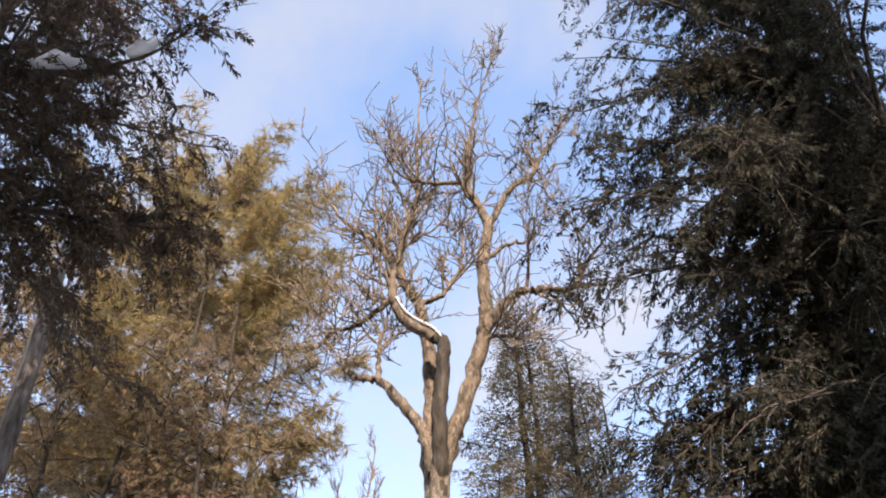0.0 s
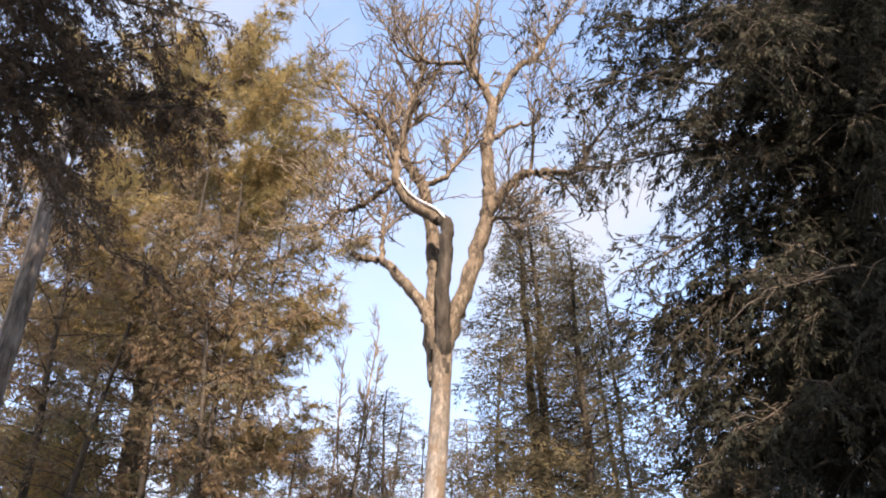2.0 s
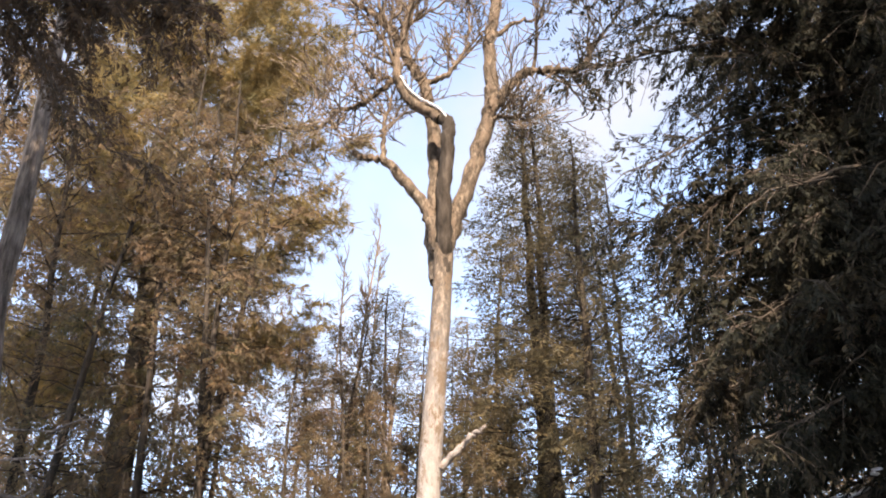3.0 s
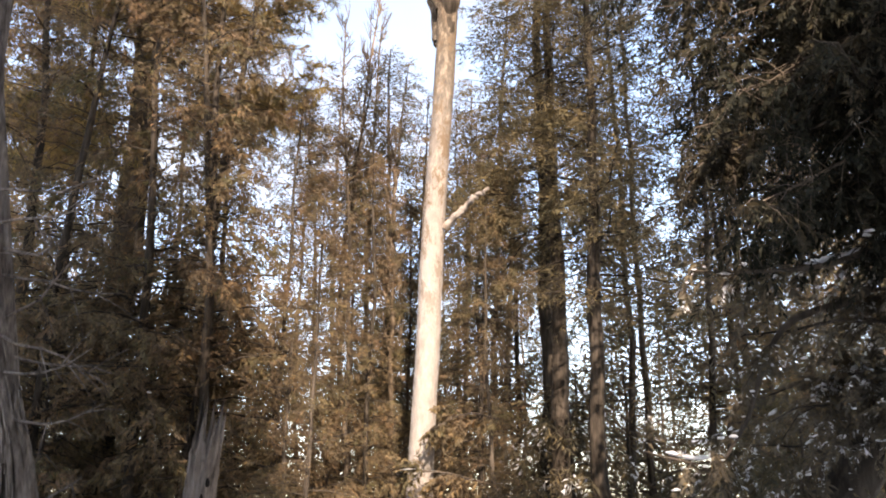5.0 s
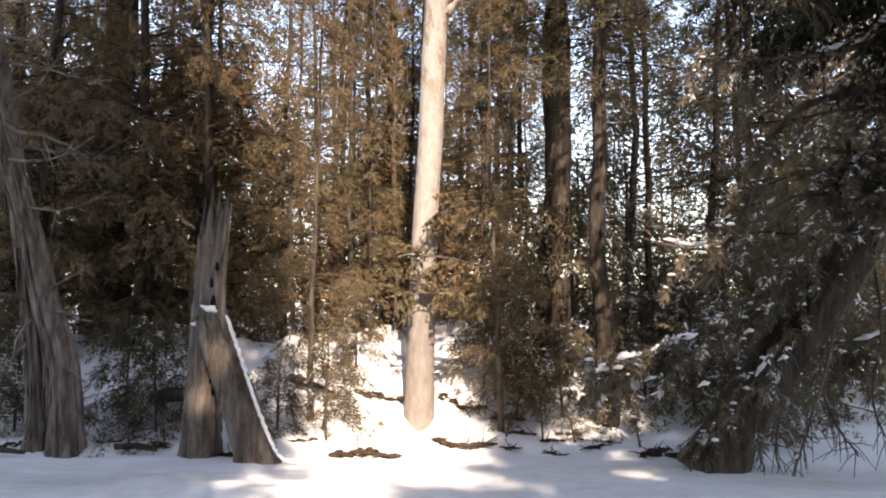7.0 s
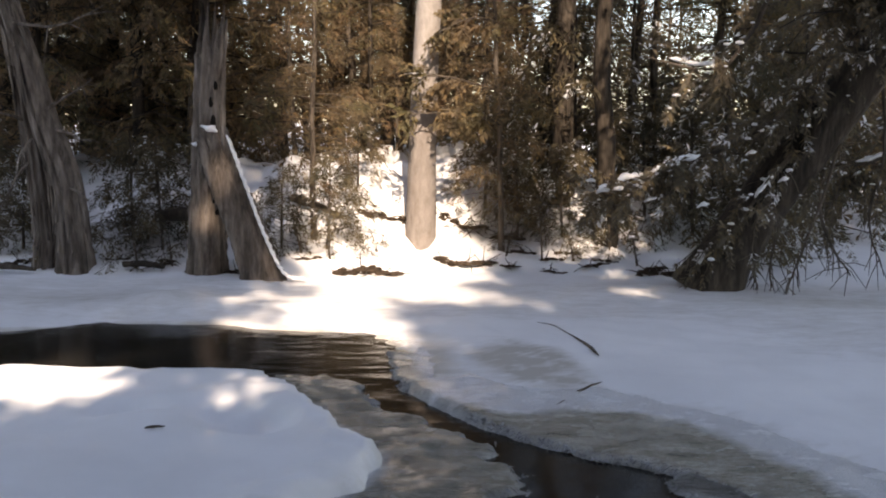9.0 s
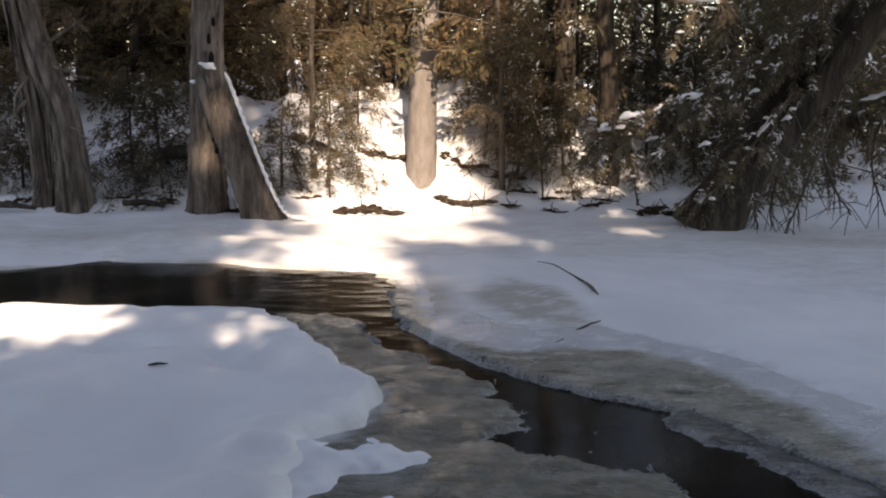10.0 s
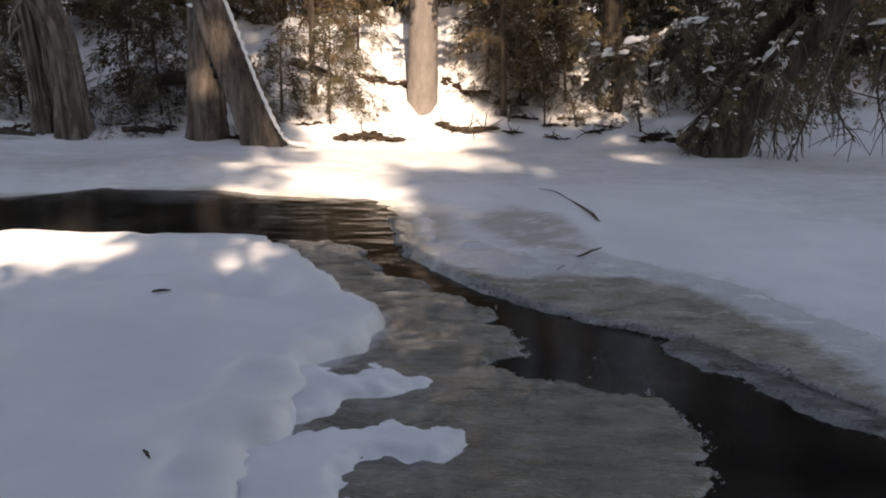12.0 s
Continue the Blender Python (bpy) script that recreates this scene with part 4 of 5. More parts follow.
for x, y, turn, sc, src in ((0.35, 13.2, 0, 0.62, f2), (-0.75, 14.8, 40, 0.55, f2), (0.75, 14.6, 150, 0.85, f1), (-1.6, 15.2, 90, 0.6, f2), (0.1, 16.6, 260, 0.7, f2), (-1.62, 10.55, 60, 0.5, f2), (1.74, 10.8, 130, 0.84, s1), (1.3, 11.6, 250, 0.92, s1), (0.52, 10.62, 200, 0.5, f2), (-1.55, 13.9, 20, 0.72, f2), (-2.0, 14.9, 120, 0.8, f2), (-1.3, 17.4, 220, 0.82, f1), (-2.5, 16.6, 300, 0.85, f2), (0.05, 18.5, 70, 0.8, f1), (4.9, 15.0, 130, 1.05, f2), (5.6, 17.0, 310, 1.1, f2)):
    ob = again(src, x, y, turn, sc)
    if (x, y) == (0.52, 10.62):
        TRUNKSIDE = ob  # the slim cedar whose boughs cross the pale trunk

# young firs and low cedars on the bank
FIRS = "young firs on the bank"
y1 = put(conifer("young_fir", 1.9, 0.016, 0.05, 1.0, 30, FIR, 0.3, FIR_SNOWY, BARK_DARK, 110, droop=0.6, slope=0.25, density=11, bough_r=0.009, twiggy=False, sub=0.5, ragged=0.3, hang=0.55),
         0.72, 10.95, 0, 0.62, "young fir dusted with snow", FIRS)
y2 = put(conifer("young_cedar", 2.4, 0.018, 0.02, 0.9, 40, SPRAY_FAR, 0.16, CEDAR, BARK_DARK, 113, droop=0.25, slope=0.15, density=8, bough_r=0.008, profile="column", twiggy=False),
         -6.2, 11.0, 0, 1.3, "young brown cedar on the snowy bank", FIRS)
for x, y, turn, sc, src in ((2.3, 11.4, 30, 0.8, y1), (1.5, 11.9, 210, 1.4, y1), 
                            (3.4, 12.0, 70, 1.5, y1), (4.6, 13.0, 170, 1.6, y1), (0.9, 12.3, 40, 0.9, y1), (3.7, 11.2, 200, 1.0, y1),
                            (-2.1, 12.2, 160, 1.2, y2), (-3.6, 12.6, 220, 1.5, y2), (-5.6, 12.6, 20, 1.5, y2),
                            (-7.4, 12.4, 120, 1.6, y2), (5.6, 14.2, 300, 1.4, y2), (1.0, 13.8, 60, 1.3, y2), (2.5, 13.4, 190, 1.4, y2), (0.2, 14.5, 50, 1.0, y2), (-0.9, 14.0, 80, 0.9, y2), (-6.6, 14.6, 30, 2.0, y2), (-5.0, 15.4, 130, 2.2, y2), (-3.6, 15.2, 230, 1.9, y2), (-7.9, 14.8, 330, 2.2, y2), (-2.4, 15.0, 80, 1.7, y2), (-9.0, 14.4, 180, 2.1, y2), (-5.8, 13.6, 280, 1.8, y2), (-3.3, 10.35, 60, 0.72, y1), (-3.75, 10.7, 200, 0.7, y1), (-2.95, 10.8, 20, 0.6, y1), (-1.95, 10.3, 100, 0.55, y1), (-1.45, 10.35, 310, 0.62, y1), (-1.2, 11.3, 40, 0.5, y1), (-4.9, 10.4, 150, 0.65, y1), (-5.4, 10.8, 270, 0.8, y1), (0.35, 11.4, 250, 0.8, y1), (2.9, 11.4, 120, 0.8, y1), (1.25, 10.95, 100, 0.62, y1), (1.75, 10.55, 30, 0.45, y1)):
    again(src, x, y, turn, sc)
for k in range(20):
    y = 14.5 + 14 * rng.uniform()
    again((y1, y2)[k % 2], rng.uniform(-0.62, 0.66) * y, y, rng.uniform(0, 360), rng.uniform(1.3, 2.2))

# the unseen wood behind and beside the camera, added to shade the stream
h1 = put(conifer("shade_tree", 14.0, 0.2, 0.08, 2.5, 70, SHADE, 0.78, CEDAR_DARK, BARK_DARK, 114, droop=0.4, slope=0.2, density=3.4, profile="column", twiggy=False),
         -7.5, -9, 0, 1.4, "dense dark conifer shading the stream", "wood behind the stream bend")
for x, y, turn, sc in ((2.3, -3.2, 20, 0.6), (5.0, -0.6, 320, 0.95), (4.6, -4.0, 100, 0.8), (2.0, -7.6, 250, 0.8), (3.4, -6.3, 30, 0.78), (3.6, -10.5, 80, 1.0), (5.6, -4.5, 80, 1.05), (6.5, -8, 300, 1.35), (9.4, -9, 200, 1.0), 
                       (-10.5, -8, 150, 1.4), (6.2, -12, 120, 1.0), (-9, -2.5, 10, 1.2),
                       (2.6, -12.5, 10, 1.15), (-1.25, -2.2, 60, 0.37)):
    again(h1, x, y, turn, sc)
# spaced to let sun through onto the near snow edge, ice and bank
for x, y, turn, sc, sway in ((0.2, -25.01, 170, 1.182, (-0.96, 2.28)), (-2.89, -10.32, 220, 1.6, (2.15, -2.43)), (-4.67, -1.76, 40, 1.327, (1.06, 2.38)), (-3.82, -7.68, 50, 1.332, (0.97, 2.41)), (-10.02, -23.49, 200, 0.993, (-2.15, 1.59)),
                             (-3.8, -12.83, 20, 1.6, (2.19, 2.13)), (-6.57, -3.5, 70, 1.512, (1.72, 0.68)), (0.3, -4.54, 100, 0.685, (-1.94, -2.37)), (-0.9, -4.37, 140, 0.564, (1.36, -1.90)), (0.62, -21.06, 10, 1.393, (-2.00, 1.05))):
    again(h1, x, y, turn, sc, "", sway)
h2 = put(conifer("shade_tree", 27.0, 0.22, 0.3, 2.1, 105, SHADE, 0.8, CEDAR_DARK, BARK_DARK, 115, droop=0.4, slope=0.2, density=3.4, profile="column", twiggy=False),
         7.0, -4.0, 0, 1.2, "tall dark conifer shading the stream", "wood behind the stream bend")
for x, y, turn, sc in ((9.2, -4.0, 70, 1.2), (3.85, -7.5, 30, 0.53)):
    again(h2, x, y, turn, sc)


# slim unseen trees added to trim the sun patches
put(conifer("shade_tree", 16.0, 0.12, 0.6, 1.5, 26, SHADE, 0.45, CEDAR_DARK, BARK_DARK, 116, droop=0.3, slope=0.1, density=2.0, profile="column", twiggy=False),
         3.3, -8.6, 0, 1.0, "slim thin-crowned unseen conifer that dapples the sun on the bank", "wood behind the stream bend")

put(conifer("shade_tree", 18.0, 0.15, 0.64, 0.75, 50, SHADE, 0.5, CEDAR_DARK, BARK_DARK, 121, droop=0.3, slope=0.1, density=6, profile="column", twiggy=False),
    0.2, -7.7, 0, 1.0, "slim dense unseen conifer, bare below its high crown, that shades the far ice", "wood behind the stream bend")
put(conifer("shade_tree", 21.0, 0.15, 0.45, 0.85, 60, SHADE, 0.5, CEDAR_DARK, BARK_DARK, 119, droop=0.3, slope=0.1, density=5, profile="column", twiggy=False),
    3.8, -7.6, 0, 0.88, "slim dense unseen conifer that shades the spruce trunks", "wood behind the stream bend")

# ---- dead wood on the bank ----
def broken_trunk(name, spec, seed, label, material=DEAD_WOOD, jag=0.25, flute=0.17, sides=44, rows=40, flat=1.0, category="snag"):
    """A dead stem with a furrowed side, a splintered top and a hollow in it. flat < 1: an oval, plank-like section."""
    rng = np.random.default_rng(seed)
    c = curve_points(spec, rows)
    a = np.linspace(0, 2 * np.pi, sides, endpoint=False)
    ph, am = rng.uniform(0, 6.28, 7), rng.uniform(0.4, 1.0, 7)
    fl = sum(am[k] * np.sin((3 + 2 * k) * a + ph[k]) for k in range(7)) / 3.2
    s = np.linspace(0, 1, rows)[:, None]
    rad = c[:, 3:4] * (1 + flute * fl[None, :] * (0.8 + 0.4 * np.sin(5 * s + ph[0])) + rng.normal(0, 0.045, (rows, sides)) + 0.06 * np.repeat(rng.normal(0, 1, (1, sides)), rows, 0))
    rad *= 1 + 0.25 * np.exp(-s * 14) * (1 + 0.6 * np.sin(4 * a + ph[2]))[None, :]
    t = unit(np.gradient(c[:, :3], axis=0))
    u = unit(np.array([1.0, 0, 0]) - t[:, :1] * t)
    w = np.cross(t, u)
    top = jag * (0.5 * fl + rng.uniform(-0.5, 0.5, sides))[None, :] * np.clip((s - 0.6) / 0.4, 0, 1) ** 1.5
    v = c[:, None, :3] + rad[..., None] * (np.cos(a)[None, :, None] * u[:, None] + flat * np.sin(a)[None, :, None] * w[:, None]) + top[..., None] * t[:, None]
    inner = c[-1, :3] + 0.55 * (v[-1] - c[-1, :3]) - t[-1] * 0.16
    v = np.concatenate([v.reshape(-1, 3), inner, [c[-1, :3] - t[-1] * 0.2]])
    i, j = np.meshgrid(np.arange(rows), np.arange(sides), indexing="ij")
    j2 = (j + 1) % sides
    f = np.stack([i * sides + j, i * sides + j2, (i + 1) * sides + j2, (i + 1) * sides + j], -1).reshape(-1, 4)
    soup = Soup()
    soup.add(v, f)
    q = np.arange(sides)
    soup.add(v, np.stack([rows * sides + q, rows * sides + (q + 1) % sides, np.full(sides, (rows + 1) * sides)], -1))
    thing = new(name)
    part("stem", soup.mesh("stem", material), thing)
    return tagged(thing, label, category)


def lump(center, size, seed, heading=0.0, rings=7, sides=12):
    """An uneven flattened mound: vertices and faces."""
    rng = np.random.default_rng(seed)
    b, a = np.meshgrid(np.linspace(-0.5 * np.pi, 0.5 * np.pi, rings), np.linspace(0, 2 * np.pi, sides, endpoint=False), indexing="ij")
    r = 1 + 0.13 * np.sin(2 * a + rng.uniform(0, 6)) + 0.1 * np.sin(3 * a + rng.uniform(0, 6)) * np.cos(b) + 0.05 * rng.normal(0, 1, a.shape) * np.cos(b)
    x, y, z = r * np.cos(b) * np.cos(a) * size[0], r * np.cos(b) * np.sin(a) * size[1], np.where(b > 0, 1.0, 0.45) * np.sin(b) * size[2]
    c, s = math.cos(heading), math.sin(heading)
    v = np.stack([x * c - y * s, x * s + y * c, z], -1).reshape(-1, 3) + np.asarray(center)
    i, j = np.meshgrid(np.arange(rings - 1), np.arange(sides), indexing="ij")
    j2 = (j + 1) % sides
    return v, np.stack([i * sides + j, i * sides + j2, (i + 1) * sides + j2, (i + 1) * sides + j], -1).reshape(-1, 4)


def snow_on(pts, width, seed, label, height=0.6, name="lying_snow"):
    """Snow lying along a line over a bough or a log: one long uneven loaf."""
    rng = np.random.default_rng(seed)
    n = max(7, int(np.linalg.norm(np.diff(np.asarray(pts, float), axis=0), axis=1).sum() / (width * 0.45)))
    p = curve_points(pts, n)
    q = np.linspace(0, 1, n)
    w = width * np.clip(np.minimum(q, 1 - q) * n * 0.3, 0.12, 1) ** 0.6 * (1 + 0.22 * np.sin(q * n * 0.9 + seed) + 0.12 * rng.normal(0, 1, n))
    tmp = Soup()
    tube(tmp, p, w, 10, 0.05, rng)
    for v in tmp.v:
        near = p[np.abs(v[:, None, :2] - p[None, :, :2]).sum(-1).argmin(1)]
        dz = v[:, 2] - near[:, 2]
        v[:, 2] = near[:, 2] + np.where(dz > 0, dz * height, dz * 0.35)
    return tagged(new(name, tmp.mesh(name, SNOW)), label, "snow")


sn = broken_trunk("snag", [(-2.64, 9.75, -0.1, 0.2), (-2.63, 9.75, 0.4, 0.19), (-2.6, 9.75, 1.3, 0.165), (-2.56, 9.75, 2.1, 0.15), (-2.52, 9.75, 2.5, 0.13)], 1,
                  "upright weathered grey snag with woodpecker holes", jag=0.5)
# near-black lumps on the stem stand for the shade inside its holes
DARK_HOLE = bark("hole_shade", (0.006, 0.005, 0.004), (0.012, 0.009, 0.007), (0.02, 0.016, 0.012), 12)
for x, z, w, h in ((-2.52, 1.78, 0.028, 0.05), (-2.5, 1.58, 0.03, 0.06), (-2.52, 0.78, 0.035, 0.035), (-2.46, 0.66, 0.045, 0.03), (-2.47, 1.95, 0.02, 0.04)):
    soup = Soup()
    soup.add(*lump((x, 9.605, z), (w, 0.03, h * 1.6), int(z * 100)))
    part("hole", soup.mesh("hole", DARK_HOLE), sn, "dark woodpecker hole")
broken_trunk("leaning_slab", [(-1.93, 9.3, -0.08, 0.2), (-2.12, 9.34, 0.5, 0.19), (-2.33, 9.4, 1.0, 0.175), (-2.48, 9.45, 1.42, 0.17)], 2,
             "grey split trunk leaning on the snag under a snow edge", jag=0.22, flute=0.1, flat=0.5, category="log")
snow_on([(-2.3, 9.33, 1.47), (-2.12, 9.28, 1.0), (-1.93, 9.24, 0.5), (-1.72, 9.2, 0.1), (-1.5, 9.2, 0.04)], 0.026, 21, "thin snow edge along the leaning split trunk", 0.9)
snow_on([(-2.58, 9.42, 1.56), (-2.42, 9.42, 1.5)], 0.085, 22, "snow cap on the splintered end of a trunk", 0.55)
snow_on([(-2.68, 9.42, 1.38), (-2.6, 9.42, 1.36)], 0.05, 23, "small snow cap on splintered wood", 0.6)


for k, (x, y, w) in enumerate(((0.28, 12.0, 0.1), (0.48, 12.1, 0.12), (0.66, 12.0, 0.13), (0.55, 11.85, 0.1))):
    snow_on([(x - w * 0.5, y, float(ground_z(x, y)) + 0.06), (x + w * 0.5, y, float(ground_z(x, y)) + 0.07 + 0.02 * k)], w, 80 + k, "rounded snow lump on the crest of the bank", 0.8, "snow_clump")
snow_on([(0.0, 10.52, 10.0), (-0.17, 10.5, 10.22), (-0.45, 10.5, 10.42), (-0.62, 10.5, 10.62), (-0.72, 10.52, 10.85)], 0.022, 24, "thin snow line on the bend of a bare limb", 0.9)


def old_cedar(spec, seed, label, stubs):
    rng = np.random.default_rng(seed)
    thing = broken_trunk("leaning_trunk", spec, seed, label, DEAD_WOOD, jag=0.3, flute=0.2, category="tree trunk")
    for x, z, dx, dz, ln in stubs:
        soup = Soup()
        y = spec[0][1] - 0.08
        d = unit(np.array([dx, -0.35, dz]))
        pts = [np.array([x, y, z])]
        for _ in range(5):
            d = unit(d + rng.normal(0, 0.22, 3))
            pts.append(pts[-1] + d * ln / 5)
        tube(soup, pts, np.linspace(0.02, 0.006, 6), 5)
        for k in (2, 3, 4):
            e = unit(d + rng.normal(0, 0.8, 3))
            tube(soup, [pts[k], pts[k] + e * ln * 0.2, pts[k] + e * ln * 0.4 + [0, 0, -0.03]], [0.009, 0.006, 0.003], 4)
        part("dead_branch", soup.mesh("dead_branch", DEAD_WOOD), thing)
    c = curve_points(spec, 60)
    for k in range(22):  # strips of bark that have come loose at one end
        w, a = rng.integers(3, 46), rng.uniform(-2.9, -0.25)
        n = rng.integers(4, 9)
        out = np.array([math.cos(a), math.sin(a), 0])
        pts = [c[w + m, :3] + out * (c[w + m, 3] * 1.12 + 0.05 * max(0, 1 - m / 3) ** 1.5 * rng.uniform(0.6, 1.3)) for m in range(n)]
        soup = Soup()
        tube(soup, pts, np.linspace(0.012, 0.02, n) * rng.uniform(0.6, 1.2), 4, 0.12, rng)
        part("bark_strip", soup.mesh("bark_strip", DEAD_WOOD), thing)
    return thing


old_cedar([(-4.42, 9.98, -0.1, 0.15), (-4.44, 9.98, 0.5, 0.14), (-4.55, 9.98, 1.5, 0.115), (-4.75, 9.98, 2.8, 0.1), (-5.05, 10.0, 4.5, 0.08), (-5.5, 10.05, 7, 0.05)], 3,
          "dark leaning old cedar trunk with dead branches",
          ((-4.6, 1.6, -0.8, 0.2, 0.7), (-4.65, 2.7, -0.6, -0.5, 0.8), (-4.8, 3.3, 0.9, -0.2, 1.2), (-4.9, 3.7, 0.8, 0.3, 1.3), (-5.0, 4.2, 0.9, -0.35, 1.4), (-4.95, 3.9, -0.7, 0.3, 1.0), (-5.1, 4.8, 0.9, 0.2, 1.6), (-5.2, 5.2, 0.8, -0.3, 1.5), (-5.3, 5.6, -0.5, 0.4, 1.1), (-5.0, 4.5, 0.95, -0.1, 1.8)))
old_cedar([(-4.07, 9.85, -0.1, 0.165), (-4.09, 9.85, 0.35, 0.155), (-4.16, 9.85, 1.0, 0.15), (-4.36, 9.85, 1.6, 0.135), (-4.5, 9.85, 2.2, 0.12), (-4.68, 9.87, 2.75, 0.115), (-4.95, 9.9, 3.65, 0.115),
           (-5.3, 10.0, 5.2, 0.125), (-5.62, 10.2, 6.8, 0.13), (-5.74, 10.4, 8.3, 0.13), (-5.85, 10.5, 9.7, 0.12), (-5.95, 10.5, 12.0, 0.08)], 4,
          "leaning old cedar trunk with peeling grey bark",
          ((-4.1, 0.9, 0.9, -0.6, 0.4), (-4.5, 1.15, -0.7, -0.6, 0.5), (-4.45, 1.4, -0.8, -0.5, 0.45), (-4.2, 1.5, 0.9, -0.1, 0.5), (-4.3, 1.7, 0.9, 0.5, 0.6), (-4.6, 2.6, 0.8, -0.2, 1.0), (-4.75, 3.1, 0.9, 0.05, 1.3), (-4.7, 2.9, -0.8, 0.3, 0.6), (-4.85, 3.5, 0.95, -0.25, 1.5)))


# ---- logs, soil and debris on the bank ----
def log(spec, seed, label, material=DEEP_BARK, name="fallen_log"):
    soup = Soup()
    c = curve_points(spec, 14)
    tube(soup, c[:, :3], c[:, 3], 10, 0.08, np.random.default_rng(seed), 0.1)
    return tagged(new(name, soup.mesh(name, material)), label, "log")


log([(-3.35, 10.35, 0.55, 0.07), (-2.9, 10.2, 0.6, 0.08), (-2.5, 10.15, 0.62, 0.07)], 31, "dark fallen log behind the snag")
log([(-1.95, 11.0, 0.72, 0.05), (-1.6, 10.9, 0.62, 0.045), (-1.35, 10.85, 0.5, 0.03)], 32, "fallen branch half buried in snow")
log([(-5.3, 9.75, 0.05, 0.03), (-4.8, 9.65, 0.07, 0.035), (-4.45, 9.7, 0.03, 0.02)], 34, "dark log at the frozen shore")
log([(-3.55, 9.8, 0.08, 0.03), (-3.3, 9.75, 0.1, 0.035), (-3.1, 9.77, 0.06, 0.02)], 35, "dark log end poking out of the snow")


def ledge(x0, x1, y, z, seed, label, thick=0.05):
    """A strip of bare crumbled soil, roots and litter that the snow has slid off."""
    rng = np.random.default_rng(seed)
    soup = Soup()
    for k in range(int((x1 - x0) / 0.0065)):
        x, w = rng.uniform(x0, x1), thick * rng.uniform(0.12, 0.5)
        yy = y + 0.05 * math.sin(x * 9 + seed) + rng.normal(0, 0.02)
        zz = max(z - 0.02, float(ground_z(x, yy))) + rng.uniform(-0.3, 0.5) * w
        soup.add(*lump((x, yy, zz), (w * rng.uniform(0.9, 1.9), w, w * rng.uniform(0.4, 0.8)), seed * 100 + k, rng.normal(0, 0.4), 5, 7))
        if k % 5 == 0:
            d = unit(rng.normal(0, 1, 3) * [1, 0.5, 0.5] + [0, -0.2, 0.1]) * thick * 2.4
            p = np.array([x, yy, zz])
            tube(soup, [p, p + d * 0.5, p + d + rng.normal(0, 0.01, 3)], [0.006, 0.005, 0.003], 4)
    return tagged(new("soil_ledge", soup.mesh("soil_ledge", SOIL, False)), label, "soil")


for x0, x1, dy, dz, th, seed in ((-1.3, -0.58, 0.06, 0.03, 0.085, 41), (-0.22, 0.42, 0.06, 0.03, 0.085, 42), (0.5, 0.7, 0.1, 0.015, 0.045, 43), (0.95, 1.2, 0.08, 0.015, 0.045, 44), (1.9, 2.25, 0.12, 0.02, 0.05, 45)):
    ym = float(np.interp((x0 + x1) / 2, SHORE_X, SHORE_Y)) + dy
    ledge(x0, x1, ym, float(ground_z((x0 + x1) / 2, ym)) + dz, seed, "bare brown soil showing at the frozen bank", th)
for x0, x1, y, seed in ((-1.15, -0.5, 11.0, 46), (-0.2, 0.35, 11.0, 47), (0.45, 0.8, 10.9, 48)):
    ledge(x0, x1, y, float(ground_z((x0 + x1) / 2, y)) + 0.025, seed, "bare soil and roots on the snowy slope", 0.08)

for x, dy, th, seed in ((1.05, 0.25, 0.05, 61), (1.5, 0.2, 0.05, 62), (1.65, 0.45, 0.04, 63), (2.3, 0.05, 0.06, 64), (2.05, 0.05, 0.07, 65), (-3.7, 0.25, 0.05, 66), (-3.2, 0.2, 0.06, 67), (-4.75, 0.1, 0.06, 68),
                        (-2.35, 0.12, 0.06, 69), (-1.6, 0.35, 0.05, 70), (0.75, 0.5, 0.06, 71), (1.25, 0.6, 0.06, 72)):
    ym = float(np.interp(x, SHORE_X, SHORE_Y)) + dy
    ledge(x - 0.12, x + 0.14, ym, float(ground_z(x, ym)) + 0.015, seed, "small patch of dark litter on the snow", th)

# dry stalks and dead saplings
def stalk(x, y, h, seed, lean=0.1):
    rng = np.random.default_rng(seed)
    thing = new("dead_sapling")
    soup = Soup()
    z = float(ground_z(x, y))
    pts = [np.array([x, y, z - 0.05])]
    d = unit(np.array([rng.normal(0, lean), rng.normal(0, lean), 1]))
    for _ in range(6):
        d = unit(d + rng.normal(0, 0.07, 3))
        pts.append(pts[-1] + d * h / 6)
    tube(soup, pts, np.linspace(0.014, 0.004, 7), 5)
    part("stem", soup.mesh("stem", BARK_DARK), thing)
    soup = Soup()
    for k in range(14):
        p = pts[rng.integers(1, 7)]
        e = unit(np.array([rng.normal(), rng.normal(), 0.4]))
        ln = h * rng.uniform(0.12, 0.3)
        tube(soup, [p, p + e * ln * 0.5, p + e * ln + [0, 0, -0.1 * ln]], [0.006, 0.005, 0.003], 3)
    tagged(part("twig_growth", soup.mesh("twig_growth", BARK_DARK), thing), kind="stuff")
    return tagged(thing, "thin dead sapling standing in the snow", "sapling", "dead saplings on the bank")


for k, (x, y, h) in enumerate(((0.95, 10.2, 0.75), (1.95, 9.95, 0.5), (-1.35, 9.95, 0.5), (-3.45, 9.95, 0.45), (-3.05, 9.9, 0.35), (0.55, 10.35, 0.5), (1.3, 10.2, 0.35), (3.3, 10.7, 0.6), (4.2, 11.3, 0.7), (-1.7, 10.2, 0.8))):
    stalk(x, y, h, 300 + k)

# ---- snow resting on trees ----
rng = np.random.default_rng(9)
soup = Soup()
n = 0
